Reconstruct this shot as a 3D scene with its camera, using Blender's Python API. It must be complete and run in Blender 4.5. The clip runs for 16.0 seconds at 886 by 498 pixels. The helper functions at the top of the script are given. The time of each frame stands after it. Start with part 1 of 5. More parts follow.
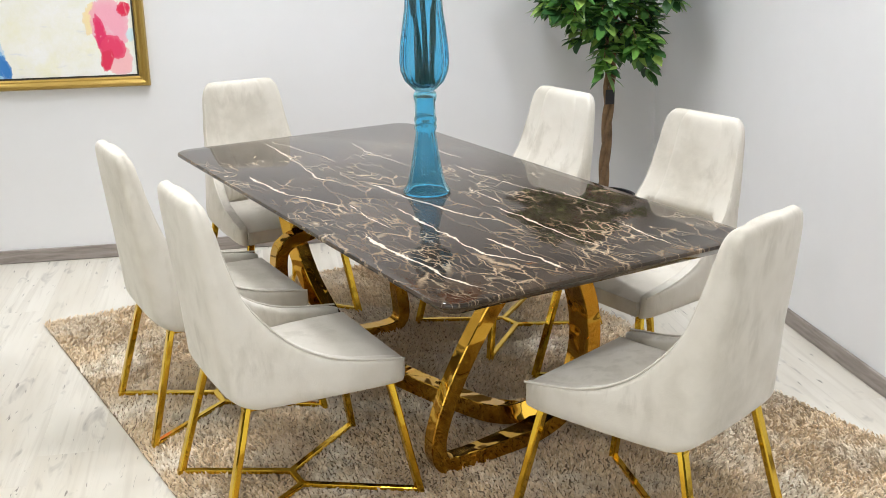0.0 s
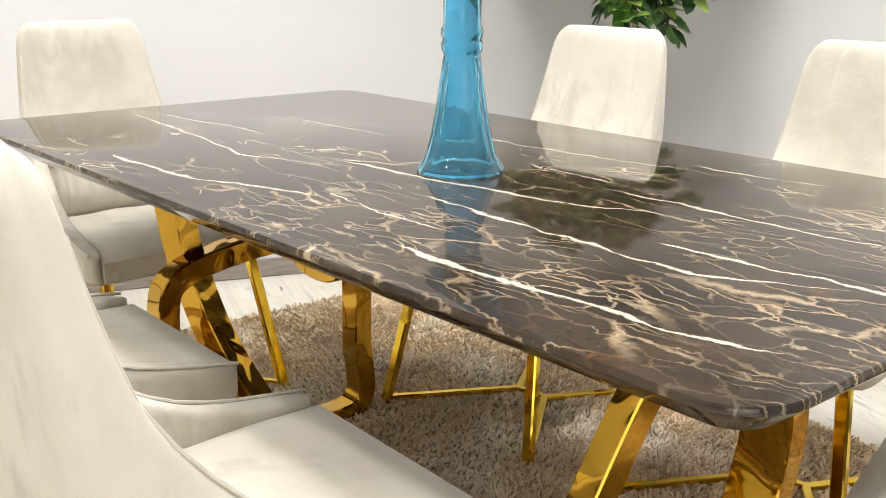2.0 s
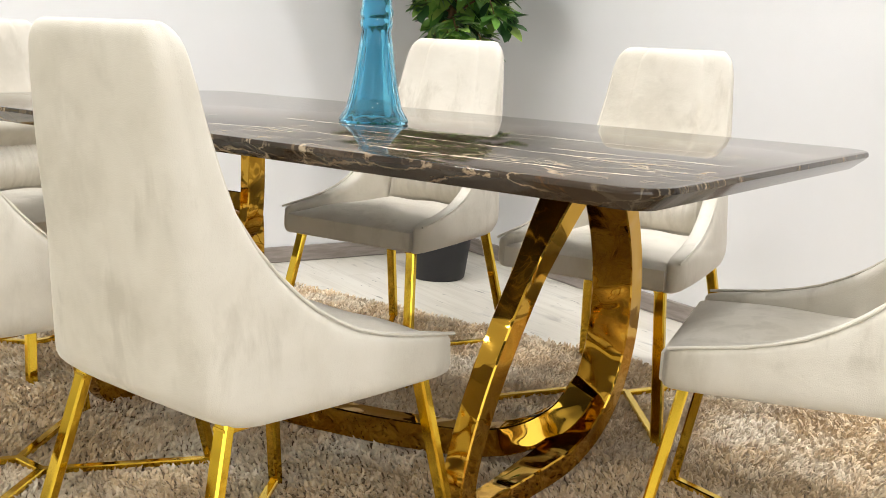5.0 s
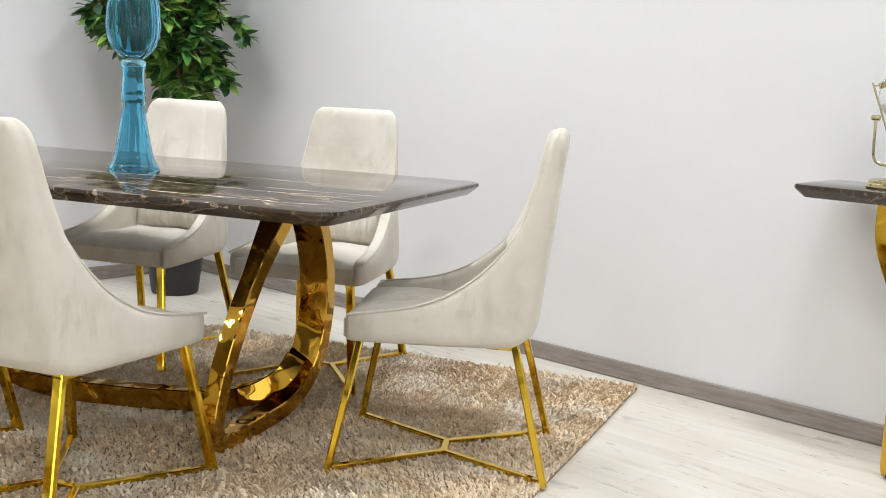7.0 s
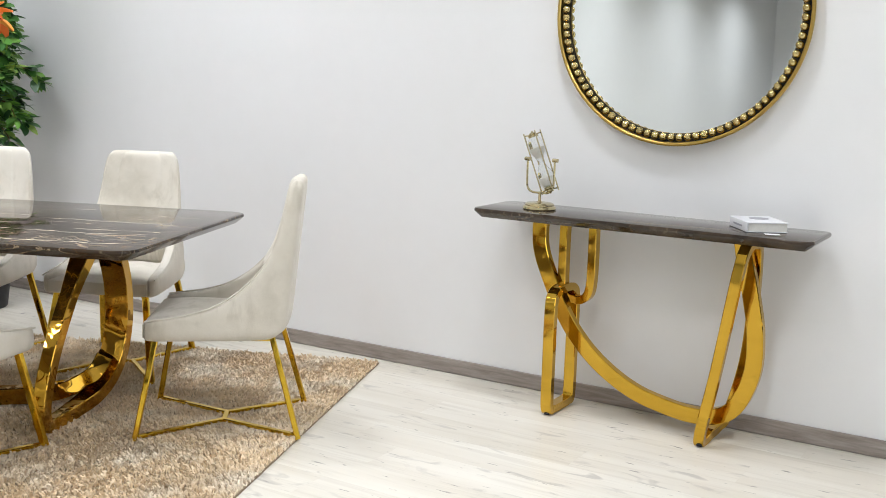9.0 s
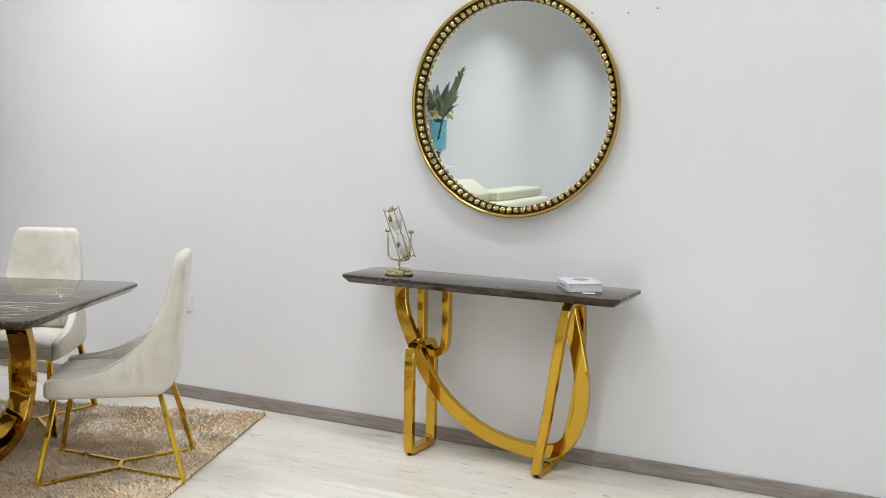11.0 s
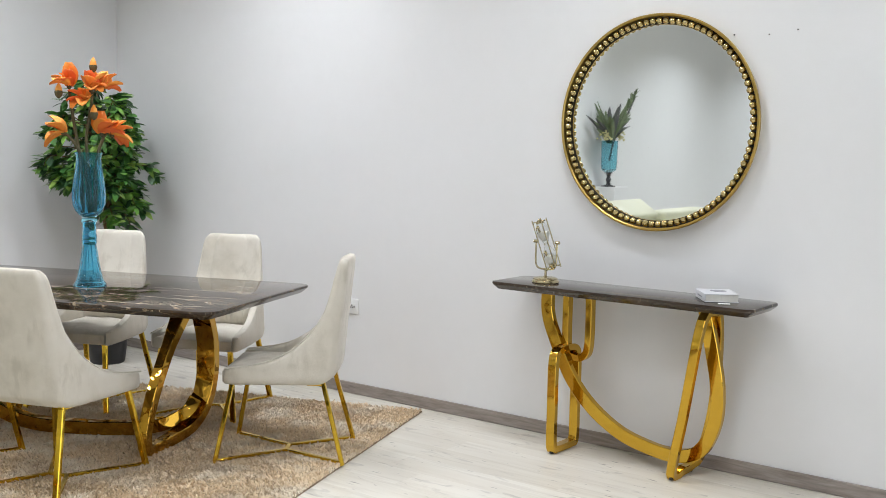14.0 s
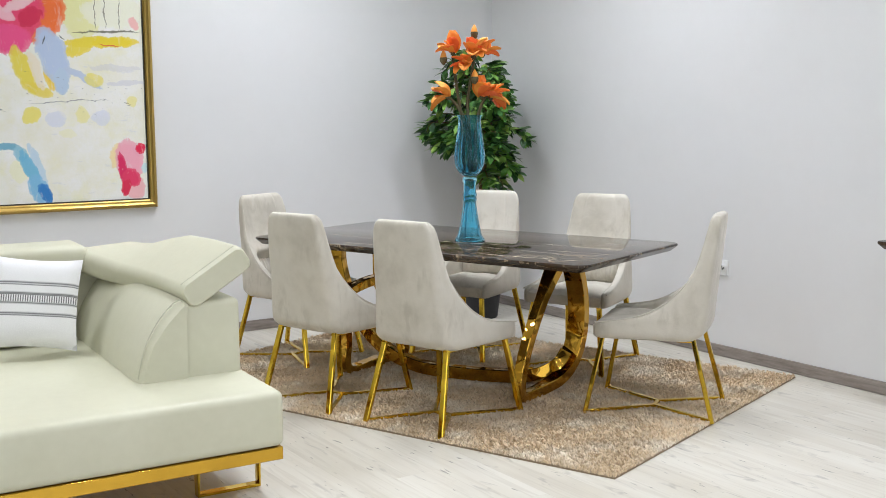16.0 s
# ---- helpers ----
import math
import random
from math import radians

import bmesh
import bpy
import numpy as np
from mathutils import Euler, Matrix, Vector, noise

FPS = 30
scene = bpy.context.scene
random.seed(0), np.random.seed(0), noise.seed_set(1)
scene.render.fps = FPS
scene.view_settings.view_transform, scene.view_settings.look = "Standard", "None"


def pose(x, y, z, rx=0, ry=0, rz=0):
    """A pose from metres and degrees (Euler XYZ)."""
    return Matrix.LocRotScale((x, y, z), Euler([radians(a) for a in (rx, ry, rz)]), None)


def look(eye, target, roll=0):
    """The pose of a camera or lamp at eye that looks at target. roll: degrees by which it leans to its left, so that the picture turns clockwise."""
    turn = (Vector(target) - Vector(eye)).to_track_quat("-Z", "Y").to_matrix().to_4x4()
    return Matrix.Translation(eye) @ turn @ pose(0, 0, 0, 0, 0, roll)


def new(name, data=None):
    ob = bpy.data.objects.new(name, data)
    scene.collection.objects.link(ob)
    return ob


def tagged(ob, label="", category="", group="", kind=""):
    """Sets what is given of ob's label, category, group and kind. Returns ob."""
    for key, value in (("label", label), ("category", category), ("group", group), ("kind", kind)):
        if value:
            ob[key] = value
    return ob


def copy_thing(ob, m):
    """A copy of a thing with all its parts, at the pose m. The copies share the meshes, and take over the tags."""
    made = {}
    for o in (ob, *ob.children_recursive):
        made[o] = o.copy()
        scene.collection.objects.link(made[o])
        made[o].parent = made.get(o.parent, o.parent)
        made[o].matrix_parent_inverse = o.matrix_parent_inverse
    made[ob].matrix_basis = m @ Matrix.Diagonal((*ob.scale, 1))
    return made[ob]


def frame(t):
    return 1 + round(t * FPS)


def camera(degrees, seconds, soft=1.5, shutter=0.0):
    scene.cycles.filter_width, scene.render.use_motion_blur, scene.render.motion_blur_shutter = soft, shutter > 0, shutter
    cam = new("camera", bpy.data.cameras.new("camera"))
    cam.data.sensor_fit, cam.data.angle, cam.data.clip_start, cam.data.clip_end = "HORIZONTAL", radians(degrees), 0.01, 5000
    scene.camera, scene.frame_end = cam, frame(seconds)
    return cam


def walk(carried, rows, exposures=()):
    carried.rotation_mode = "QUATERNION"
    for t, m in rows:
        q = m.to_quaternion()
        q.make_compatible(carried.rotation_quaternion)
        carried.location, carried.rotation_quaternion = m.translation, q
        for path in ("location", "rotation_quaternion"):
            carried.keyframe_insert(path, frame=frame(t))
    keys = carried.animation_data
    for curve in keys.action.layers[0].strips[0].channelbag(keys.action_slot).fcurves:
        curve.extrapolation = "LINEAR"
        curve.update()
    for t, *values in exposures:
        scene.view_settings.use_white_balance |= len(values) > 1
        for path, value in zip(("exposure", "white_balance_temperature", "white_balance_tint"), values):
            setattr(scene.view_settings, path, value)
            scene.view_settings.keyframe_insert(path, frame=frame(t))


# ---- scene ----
cam = camera(45.2, 16.0, soft=0.65)
PATH = [
    (0, (0.749, 0.274, 1.658), (1.019, 2.159, 1.048), -0.8),
    (0.5, (0.638, 0.627, 1.537), (0.975, 2.514, 0.967), -0.4),
    (1, (0.592, 1.049, 1.364), (1.011, 2.928, 0.824), 0.0),
    (1.5, (0.553, 1.477, 1.243), (1.056, 3.337, 0.705), 0.3),
    (2, (0.582, 1.901, 1.13), (1.173, 3.737, 0.599), 0.4),
    (2.5, (0.594, 2.182, 1.029), (1.318, 3.975, 0.519), 0.8),
    (3, (0.556, 2.186, 0.954), (1.39, 3.943, 0.484), 1.5),
    (3.2, (0.513, 2.159, 0.947), (1.387, 3.893, 0.468), 1.8),
    (5.5, (-0.03, 1.282, 0.945), (1.043, 2.935, 0.6), 3.0),
    (6, (-0.173, 1.072, 0.99), (1.026, 2.64, 0.665), 3.4),
    (6.5, (-0.319, 0.884, 1.028), (0.994, 2.362, 0.727), 3.0),
    (7, (-0.477, 0.707, 1.072), (0.936, 2.087, 0.762), 2.6),
    (7.5, (-0.612, 0.519, 1.13), (0.872, 1.821, 0.812), 2.3),
    (8, (-0.796, 0.271, 1.225), (0.741, 1.511, 0.907), 2.0),
    (8.5, (-0.984, 0.078, 1.297), (0.608, 1.245, 0.978), 1.9),
    (9, (-1.177, -0.101, 1.357), (0.471, 0.985, 1.031), 1.7),
    (9.5, (-1.308, -0.244, 1.413), (0.397, 0.752, 1.096), 1.9),
    (9.7, (-1.364, -0.308, 1.424), (0.361, 0.657, 1.122), 2.1),
    (11.8, (-1.68, -0.769, 1.575), (0.037, 0.235, 1.365), 0.5),
    (12, (-1.731, -0.779, 1.587), (-0.017, 0.228, 1.368), 0.3),
    (12.5, (-1.758, -0.835, 1.565), (-0.069, 0.212, 1.341), 0.2),
    (13, (-1.73, -0.896, 1.549), (-0.075, 0.208, 1.339), 0.5),
    (13.5, (-1.715, -0.962, 1.522), (-0.11, 0.215, 1.329), 1.0),
    (14, (-1.724, -0.995, 1.48), (-0.191, 0.274, 1.289), 1.2),
    (14.5, (-1.722, -1.022, 1.467), (-0.291, 0.359, 1.256), 0.8),
    (15, (-1.755, -1.009, 1.435), (-0.441, 0.482, 1.211), 0.4),
    (15.5, (-1.786, -1.019, 1.408), (-0.609, 0.581, 1.176), -0.1),
    (16, (-1.817, -1.012, 1.412), (-0.789, 0.686, 1.164), -0.3),
]
EXPOSURES = [(0, 0.15, 6400, 10), (1.5, 0.33, 6650, 10), (2.5, 0.50, 6950, 10), (3.2, 0.50, 6950, 10), (5.5, 0.38, 6700, 10), (6.5, 0.25, 6550, 10), (7.5, 0.12, 6350, 10),
             (9, 0.10, 6330, 10), (9.6, -0.06, 6330, 10), (12, -0.12, 6300, 10), (13.5, -0.12, 6300, 10), (16, -0.18, 6200, 10)]
walk(cam, [(t, look(eye, target, roll)) for t, eye, target, roll in PATH], EXPOSURES)

# ---- world and lights ----
world = bpy.data.worlds.new("room_world")
scene.world = world
world.use_nodes = True
world.node_tree.nodes["Background"].inputs[0].default_value = (0.75, 0.82, 1.0, 1)
world.node_tree.nodes["Background"].inputs[1].default_value = 0.05

XR, YB, XL, YF, H = 2.814, 5.70, -15.0, -4.0, 3.4      # room: east wall, north wall, west, south, ceiling
ROOM = Matrix.Translation((2.80, 2.25, 0)) @ Matrix.Rotation(radians(2.23), 4, "Z") @ Matrix.Translation((-2.80, -2.25, 0))


def ceiling_lamp(name, x, y, size, power, colour=(0.945, 0.965, 1.0), spread=135):
    d = bpy.data.lights.new(name, "AREA")
    d.shape, d.size, d.energy, d.color = "DISK", size, power, colour
    d.spread = radians(spread)
    ob = new(name, d)
    ob.location = (x, y, H - 0.03)
    return ob


# the 30 and 34 lamps are unseen, added to brighten the wall mirrored
LAMPS = [(0.2, 2.9, 13), (0.7, 4.0, 13), (1.05, 4.7, 11), (1.95, 3.6, 18), (1.95, 1.6, 15), (0.0, 0.9, 12), (1.8, -0.2, 15), (0.3, 5.0, 8), (-1.6, 3.8, 9), (-1.6, 1.4, 12),
         (-3.5, 4.0, 30), (-3.8, 1.2, 16), (-0.6, -1.6, 14), (-3.0, -1.6, 14), (-6.2, 4.0, 34), (-9.2, 3.8, 34), (-12.2, 3.8, 34), (-6.4, 0.6, 16)]
for lx, ly, power in LAMPS:
    ceiling_lamp("ceiling_lamp_light", lx, ly, 0.30, power * 1.08)
# unseen fill lamp added before the south wall to brighten what faces south
big = bpy.data.lights.new("front_fill_light", "AREA")
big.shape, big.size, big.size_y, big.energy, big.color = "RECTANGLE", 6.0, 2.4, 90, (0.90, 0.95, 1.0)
bo = new("front_fill_light", big)
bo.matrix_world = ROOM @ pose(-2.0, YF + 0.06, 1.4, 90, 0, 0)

# ---- materials ----


def nodes_of(name):
    m = bpy.data.materials.new(name)
    m.use_nodes = True
    nt = m.node_tree
    return m, nt, nt.nodes["Principled BSDF"]


def add(nt, kind, **kw):
    n = nt.nodes.new(kind)
    for k, v in kw.items():
        n.inputs[k.replace("_", " ")].default_value = v
    return n


def ramp(nt, src, stops, interp="LINEAR"):
    r = nt.nodes.new("ShaderNodeValToRGB")
    r.color_ramp.interpolation = interp
    e = r.color_ramp.elements
    while len(e) < len(stops):
        e.new(0.5)
    for el, (p, c) in zip(e, stops):
        el.position = p
        el.color = (c, c, c, 1) if isinstance(c, (int, float)) else (*c, 1)
    nt.links.new(src, r.inputs[0])
    return r.outputs[0]


def mixc(nt, fac, a, b, blend="MIX"):
    n = nt.nodes.new("ShaderNodeMix")
    n.data_type, n.blend_type = "RGBA", blend
    for sock, v in ((n.inputs[0], fac), (n.inputs[6], a), (n.inputs[7], b)):
        if hasattr(v, "is_output"):
            nt.links.new(v, sock)
        else:
            sock.default_value = v if isinstance(v, (int, float)) else (*v, 1)
    return n.outputs[2]


def calc(nt, op, a, b=0.0):
    n = nt.nodes.new("ShaderNodeMath")
    n.operation = op
    for sock, v in zip(n.inputs, (a, b)):
        if hasattr(v, "is_output"):
            nt.links.new(v, sock)
        else:
            sock.default_value = v
    return n.outputs[0]


def coords(nt, scale=(1, 1, 1), rot=(0, 0, 0), loc=(0, 0, 0), kind="Object"):
    tc = nt.nodes.new("ShaderNodeTexCoord")
    mp = nt.nodes.new("ShaderNodeMapping")
    mp.inputs["Scale"].default_value, mp.inputs["Rotation"].default_value, mp.inputs["Location"].default_value = scale, rot, loc
    nt.links.new(tc.outputs[kind], mp.inputs[0])
    return mp.outputs[0]


def noise_of(nt, vec, scale, detail=4.0, rough=0.55, dist=0.0):
    n = add(nt, "ShaderNodeTexNoise", Scale=scale, Detail=detail, Roughness=rough, Distortion=dist)
    nt.links.new(vec, n.inputs["Vector"])
    return n.outputs[0]


def bump(nt, bsdf, height, strength, dist=0.01):
    b = add(nt, "ShaderNodeBump", Strength=strength, Distance=dist)
    nt.links.new(height, b.inputs["Height"])
    nt.links.new(b.outputs[0], bsdf.inputs["Normal"])


def simple(name, c1, c2, scale=8.0, rough=0.5, metal=0.0, bstr=0.0, bscale=60.0, rvar=0.1, spec=None, coat=0.0):
    m, nt, b = nodes_of(name)
    v = coords(nt)
    n1 = noise_of(nt, v, scale)
    n2 = noise_of(nt, v, scale * 9, 3)
    f = calc(nt, "ADD", calc(nt, "MULTIPLY", n1, 0.7), calc(nt, "MULTIPLY", n2, 0.3))
    nt.links.new(mixc(nt, ramp(nt, f, [(0.32, 0.0), (0.68, 1.0)]), c1, c2), b.inputs["Base Color"])
    nt.links.new(ramp(nt, n1, [(0.3, max(rough - rvar, 0.02)), (0.7, min(rough + rvar, 1))]), b.inputs["Roughness"])
    b.inputs["Metallic"].default_value = metal
    b.inputs["Coat Weight"].default_value = coat
    if bstr:
        bump(nt, b, noise_of(nt, v, bscale, 3), bstr, 0.004)
    return m


def gold_mat(name, colour, wav, rough, wsc=12):
    m, nt, b = nodes_of(name)
    v = coords(nt)
    n1 = noise_of(nt, v, 5, 2)
    nt.links.new(mixc(nt, n1, colour, [c * 0.86 for c in colour]), b.inputs["Base Color"])
    b.inputs["Metallic"].default_value = 1.0
    nt.links.new(ramp(nt, noise_of(nt, v, 30, 3), [(0.35, rough), (0.75, rough + 0.07)]), b.inputs["Roughness"])
    bump(nt, b, noise_of(nt, v, wsc, 1.0, 0.4, 0.45), wav, 0.02)
    return m


GOLD = gold_mat("polished_gold_steel", (0.57, 0.325, 0.042), 0.62, 0.035, 9.0)
GOLD_SMOOTH = gold_mat("smooth_gold_steel", (0.66, 0.405, 0.050), 0.25, 0.05, 6)
GOLD_LEG = gold_mat("gold_leg_steel", (0.80, 0.535, 0.055), 0.08, 0.07)
GOLD_TRIM = gold_mat("amber_gold_trim", (0.70, 0.42, 0.055), 0.12, 0.12)
BRASS = gold_mat("antique_brass", (0.60, 0.52, 0.32), 0.05, 0.16)
BEAD = gold_mat("bead_brass", (0.60, 0.47, 0.21), 0.0, 0.13)
FRAME_GOLD = gold_mat("gilded_frame", (0.55, 0.38, 0.11), 0.1, 0.30)
FRAME_DARK = simple("dark_frame_groove_and_shade", (0.02, 0.016, 0.01), (0.05, 0.04, 0.02), 20, 0.5)
WALL = simple("white_wall_paint", (0.765, 0.762, 0.762), (0.79, 0.787, 0.792), 1.3, 0.5, bstr=0.06, bscale=260)
GREY_WALL = simple("dark_unseen_wall", (0.10, 0.095, 0.09), (0.14, 0.13, 0.125), 1.5, 0.6)
CEIL = simple("white_ceiling_paint", (0.82, 0.82, 0.81), (0.85, 0.85, 0.84), 1.3, 0.8, bstr=0.05, bscale=200)
PLASTIC = simple("white_plastic", (0.78, 0.78, 0.77), (0.82, 0.82, 0.81), 10, 0.35)
DARK = simple("black_plastic", (0.008, 0.008, 0.011), (0.018, 0.018, 0.022), 10, 0.5)
LEATHER = simple("cream_leather", (0.60, 0.585, 0.44), (0.66, 0.645, 0.50), 3.0, 0.42, bstr=0.12, bscale=420)
PIPING = simple("cream_seam", (0.50, 0.49, 0.37), (0.55, 0.54, 0.42), 10, 0.5)
PAPER = simple("book_pages", (0.70, 0.68, 0.62), (0.80, 0.78, 0.72), 40, 0.7)
COVER = simple("pale_book_cover", (0.66, 0.66, 0.68), (0.72, 0.72, 0.74), 4, 0.35)
GREY_INK = simple("grey_print", (0.25, 0.25, 0.28), (0.35, 0.35, 0.38), 30, 0.5)
SAND = simple("white_sand", (0.75, 0.73, 0.68), (0.85, 0.83, 0.78), 90, 0.9)
BARK = simple("twisted_bark", (0.10, 0.055, 0.025), (0.26, 0.16, 0.08), 22, 0.8, bstr=0.6, bscale=70)
SOIL = simple("dark_soil", (0.02, 0.015, 0.01), (0.06, 0.045, 0.03), 60, 0.95, bstr=0.8, bscale=90)
STEM = simple("green_brown_stem", (0.05, 0.055, 0.02), (0.11, 0.08, 0.03), 30, 0.65, bstr=0.5, bscale=120)
AGAVE = simple("grey_green_leaf", (0.08, 0.13, 0.05), (0.20, 0.24, 0.13), 9, 0.5)
AGAVE_DARK = simple("dusky_leaf", (0.05, 0.055, 0.055), (0.11, 0.11, 0.11), 9, 0.5)
BLOSSOM = simple("pale_yellow_blossom", (0.55, 0.50, 0.22), (0.70, 0.66, 0.40), 30, 0.7)


def velvet_mat():
    m, nt, b = nodes_of("greige_velvet")
    oi = nt.nodes.new("ShaderNodeObjectInfo")
    tc = nt.nodes.new("ShaderNodeTexCoord")
    off = nt.nodes.new("ShaderNodeVectorMath")
    off.operation = "ADD"
    nt.links.new(tc.outputs["Object"], off.inputs[0])
    sc = calc(nt, "MULTIPLY", oi.outputs["Random"], 40.0)
    nt.links.new(sc, off.inputs[1])
    v = off.outputs[0]
    n1 = noise_of(nt, v, 3.2, 3, 0.5, 0.2)
    n2 = noise_of(nt, v, 16, 3, 0.6, 0.3)
    f = calc(nt, "ADD", calc(nt, "MULTIPLY", n1, 0.75), calc(nt, "MULTIPLY", n2, 0.25))
    col = ramp(nt, f, [(0.30, (0.50, 0.46, 0.38)), (0.46, (0.61, 0.567, 0.485)), (0.64, (0.67, 0.63, 0.552))])
    mp = nt.nodes.new("ShaderNodeMapping")
    mp.inputs["Scale"].default_value = (17, 17, 6)
    nt.links.new(v, mp.inputs[0])
    sm = noise_of(nt, mp.outputs[0], 1.0, 4, 0.62, 0.3)
    zone = ramp(nt, noise_of(nt, v, 5.0, 2), [(0.44, 0.0), (0.60, 1.0)])
    col = mixc(nt, calc(nt, "MULTIPLY", zone, ramp(nt, sm, [(0.47, 0.0), (0.62, 0.45)])), col, (0.40, 0.36, 0.285))
    nt.links.new(col, b.inputs["Base Color"])
    b.inputs["Roughness"].default_value = 0.85
    b.inputs["Sheen Weight"].default_value = 0.4
    b.inputs["Sheen Roughness"].default_value = 0.4
    b.inputs["Sheen Tint"].default_value = (0.95, 0.92, 0.88, 1)
    bump(nt, b, calc(nt, "ADD", n2, calc(nt, "MULTIPLY", noise_of(nt, v, 500, 2), 0.25)), 0.30, 0.008)
    return m


VELVET = velvet_mat()


VEINS = [  # from y, to y, half width, offsets across
    (0.99, 0.09, 0.0050, (-0.16, -0.18, -0.197, -0.238, -0.171)), (0.99, 0.44, 0.0036, (-0.142, -0.105, -0.08, -0.073)),
    (0.47, -0.16, 0.0060, (-0.43, -0.43, -0.412, -0.355, -0.299)), (0.17, -0.57, 0.0055, (-0.125, -0.115, -0.088, -0.06, 0.03)),
    (-0.15, -0.93, 0.0055, (-0.19, -0.205, -0.212, -0.222, -0.115)), (-0.61, -1.0, 0.0055, (-0.132, -0.122, -0.107)),
    (-0.38, -1.0, 0.0062, (-0.411, -0.42, -0.412, -0.405, -0.36)), (-0.33, -0.90, 0.0042, (0.076, 0.078, 0.072, 0.093)),
    (0.21, -0.40, 0.0042, (0.261, 0.266, 0.285, 0.333)), (-0.69, -0.98, 0.0046, (0.289, 0.265, 0.266)), (-0.30, -0.58, 0.0046, (0.36, 0.352, 0.38)),
    (-0.11, -0.34, 0.0030, (0.126, 0.119)), (0.48, 0.27, 0.0036, (0.345, 0.344)), (0.80, 0.25, 0.0025, (0.12, 0.10, 0.13)), (-0.05, -0.42, 0.0028, (-0.30, -0.325, -0.31))]


def marble_mat(name, amount):
    m, nt, b = nodes_of(name)
    v = coords(nt)
    warp = add(nt, "ShaderNodeTexNoise", Scale=4.0, Detail=7.0, Roughness=0.68)
    nt.links.new(v, warp.inputs["Vector"])
    mv = nt.nodes.new("ShaderNodeVectorMath")
    mv.operation = "MULTIPLY_ADD"
    nt.links.new(warp.outputs["Color"], mv.inputs[0])
    mv.inputs[1].default_value = (0.11, 0.17, 0.11)
    nt.links.new(v, mv.inputs[2])

    def stretched(sx, sy):
        mp = nt.nodes.new("ShaderNodeMapping")
        mp.inputs["Scale"].default_value = (sx, sy, 1.0)
        nt.links.new(mv.outputs[0], mp.inputs[0])
        return mp.outputs[0]

    sx = nt.nodes.new("ShaderNodeSeparateXYZ")
    nt.links.new(v, sx.inputs[0])
    def network(vec, width):
        vo = nt.nodes.new("ShaderNodeTexVoronoi")
        vo.feature = "DISTANCE_TO_EDGE"
        vo.inputs["Scale"].default_value = 1.0
        nt.links.new(vec, vo.inputs["Vector"])
        return ramp(nt, vo.outputs["Distance"], [(0.0, 1.0), (width * 0.4, 0.7), (width, 0.0)])
    big = None
    wob = calc(nt, "MULTIPLY", calc(nt, "SUBTRACT", noise_of(nt, coords(nt, (9, 9, 1)), 1.0, 5, 0.62), 0.5), 0.055)
    xx = calc(nt, "ADD", sx.outputs[0], wob)
    for k, (ya, yb, w, xs) in enumerate(VEINS):
        f = calc(nt, "DIVIDE", calc(nt, "SUBTRACT", ya, sx.outputs[1]), ya - yb)
        n = len(xs) - 1
        line = ramp(nt, f, [(q / n, x + 0.5) for q, x in enumerate(xs)])
        taper = ramp(nt, f, [(0.0, 0.0), (0.12, 1.0), (0.8, 0.9), (1.0, 0.0)])
        n1 = noise_of(nt, coords(nt, (5.0, 9.0, 1.0), loc=(7.3 * k, 3.1 * k, 0)), 1.0, 4, 0.65)
        wid = calc(nt, "MULTIPLY", calc(nt, "MULTIPLY", calc(nt, "SUBTRACT", n1, 0.22), 3.2 * w), taper)
        d = calc(nt, "ABSOLUTE", calc(nt, "SUBTRACT", calc(nt, "ADD", xx, 0.5), line))
        g = ramp(nt, calc(nt, "DIVIDE", calc(nt, "SUBTRACT", wid, d), w), [(0.0, 0.0), (0.45, 1.0)])
        big = g if big is None else calc(nt, "MAXIMUM", big, g)
    # frayed offshoots beside the long veins
    halo = ramp(nt, noise_of(nt, v, 3.6, 2), [(0.38, 0.0), (0.54, 1.0)])
    mid = network(stretched(13.0, 3.6), 0.022)
    mid = calc(nt, "MULTIPLY", mid, ramp(nt, noise_of(nt, v, 4.5, 2), [(0.43, 0.0), (0.62, 0.85)]))
    fine = network(stretched(34.0, 12.0), 0.05)
    fine = calc(nt, "MULTIPLY", fine, calc(nt, "MULTIPLY", halo, ramp(nt, noise_of(nt, v, 9, 3), [(0.44, 0.1), (0.62, 0.85)])))
    rust = calc(nt, "MULTIPLY", ramp(nt, noise_of(nt, mv.outputs[0], 8, 5, 0.65), [(0.65, 0.0), (0.72, 0.55)]), amount)
    base = mixc(nt, ramp(nt, noise_of(nt, mv.outputs[0], 7, 5), [(0.3, 0.0), (0.7, 1.0)]), (0.018, 0.0125, 0.009), (0.06, 0.042, 0.029))
    fine, mid, big = (calc(nt, "MULTIPLY", g, amount) for g in (fine, mid, big))
    c = mixc(nt, rust, base, (0.20, 0.085, 0.025))
    c = mixc(nt, fine, c, mixc(nt, halo, (0.44, 0.25, 0.10), (0.55, 0.44, 0.30)))
    c = mixc(nt, mid, c, (0.46, 0.34, 0.22))
    c = mixc(nt, big, c, (0.66, 0.57, 0.45))
    nt.links.new(c, b.inputs["Base Color"])
    b.inputs["Roughness"].default_value = 0.07
    b.inputs["IOR"].default_value = 1.48
    b.inputs["Specular Tint"].default_value = (0.95, 0.93, 0.9, 1)
    return m


MARBLE = marble_mat("dark_brown_marble", 0.9)
MARBLE_DARK = marble_mat("near_black_marble", 0.3)


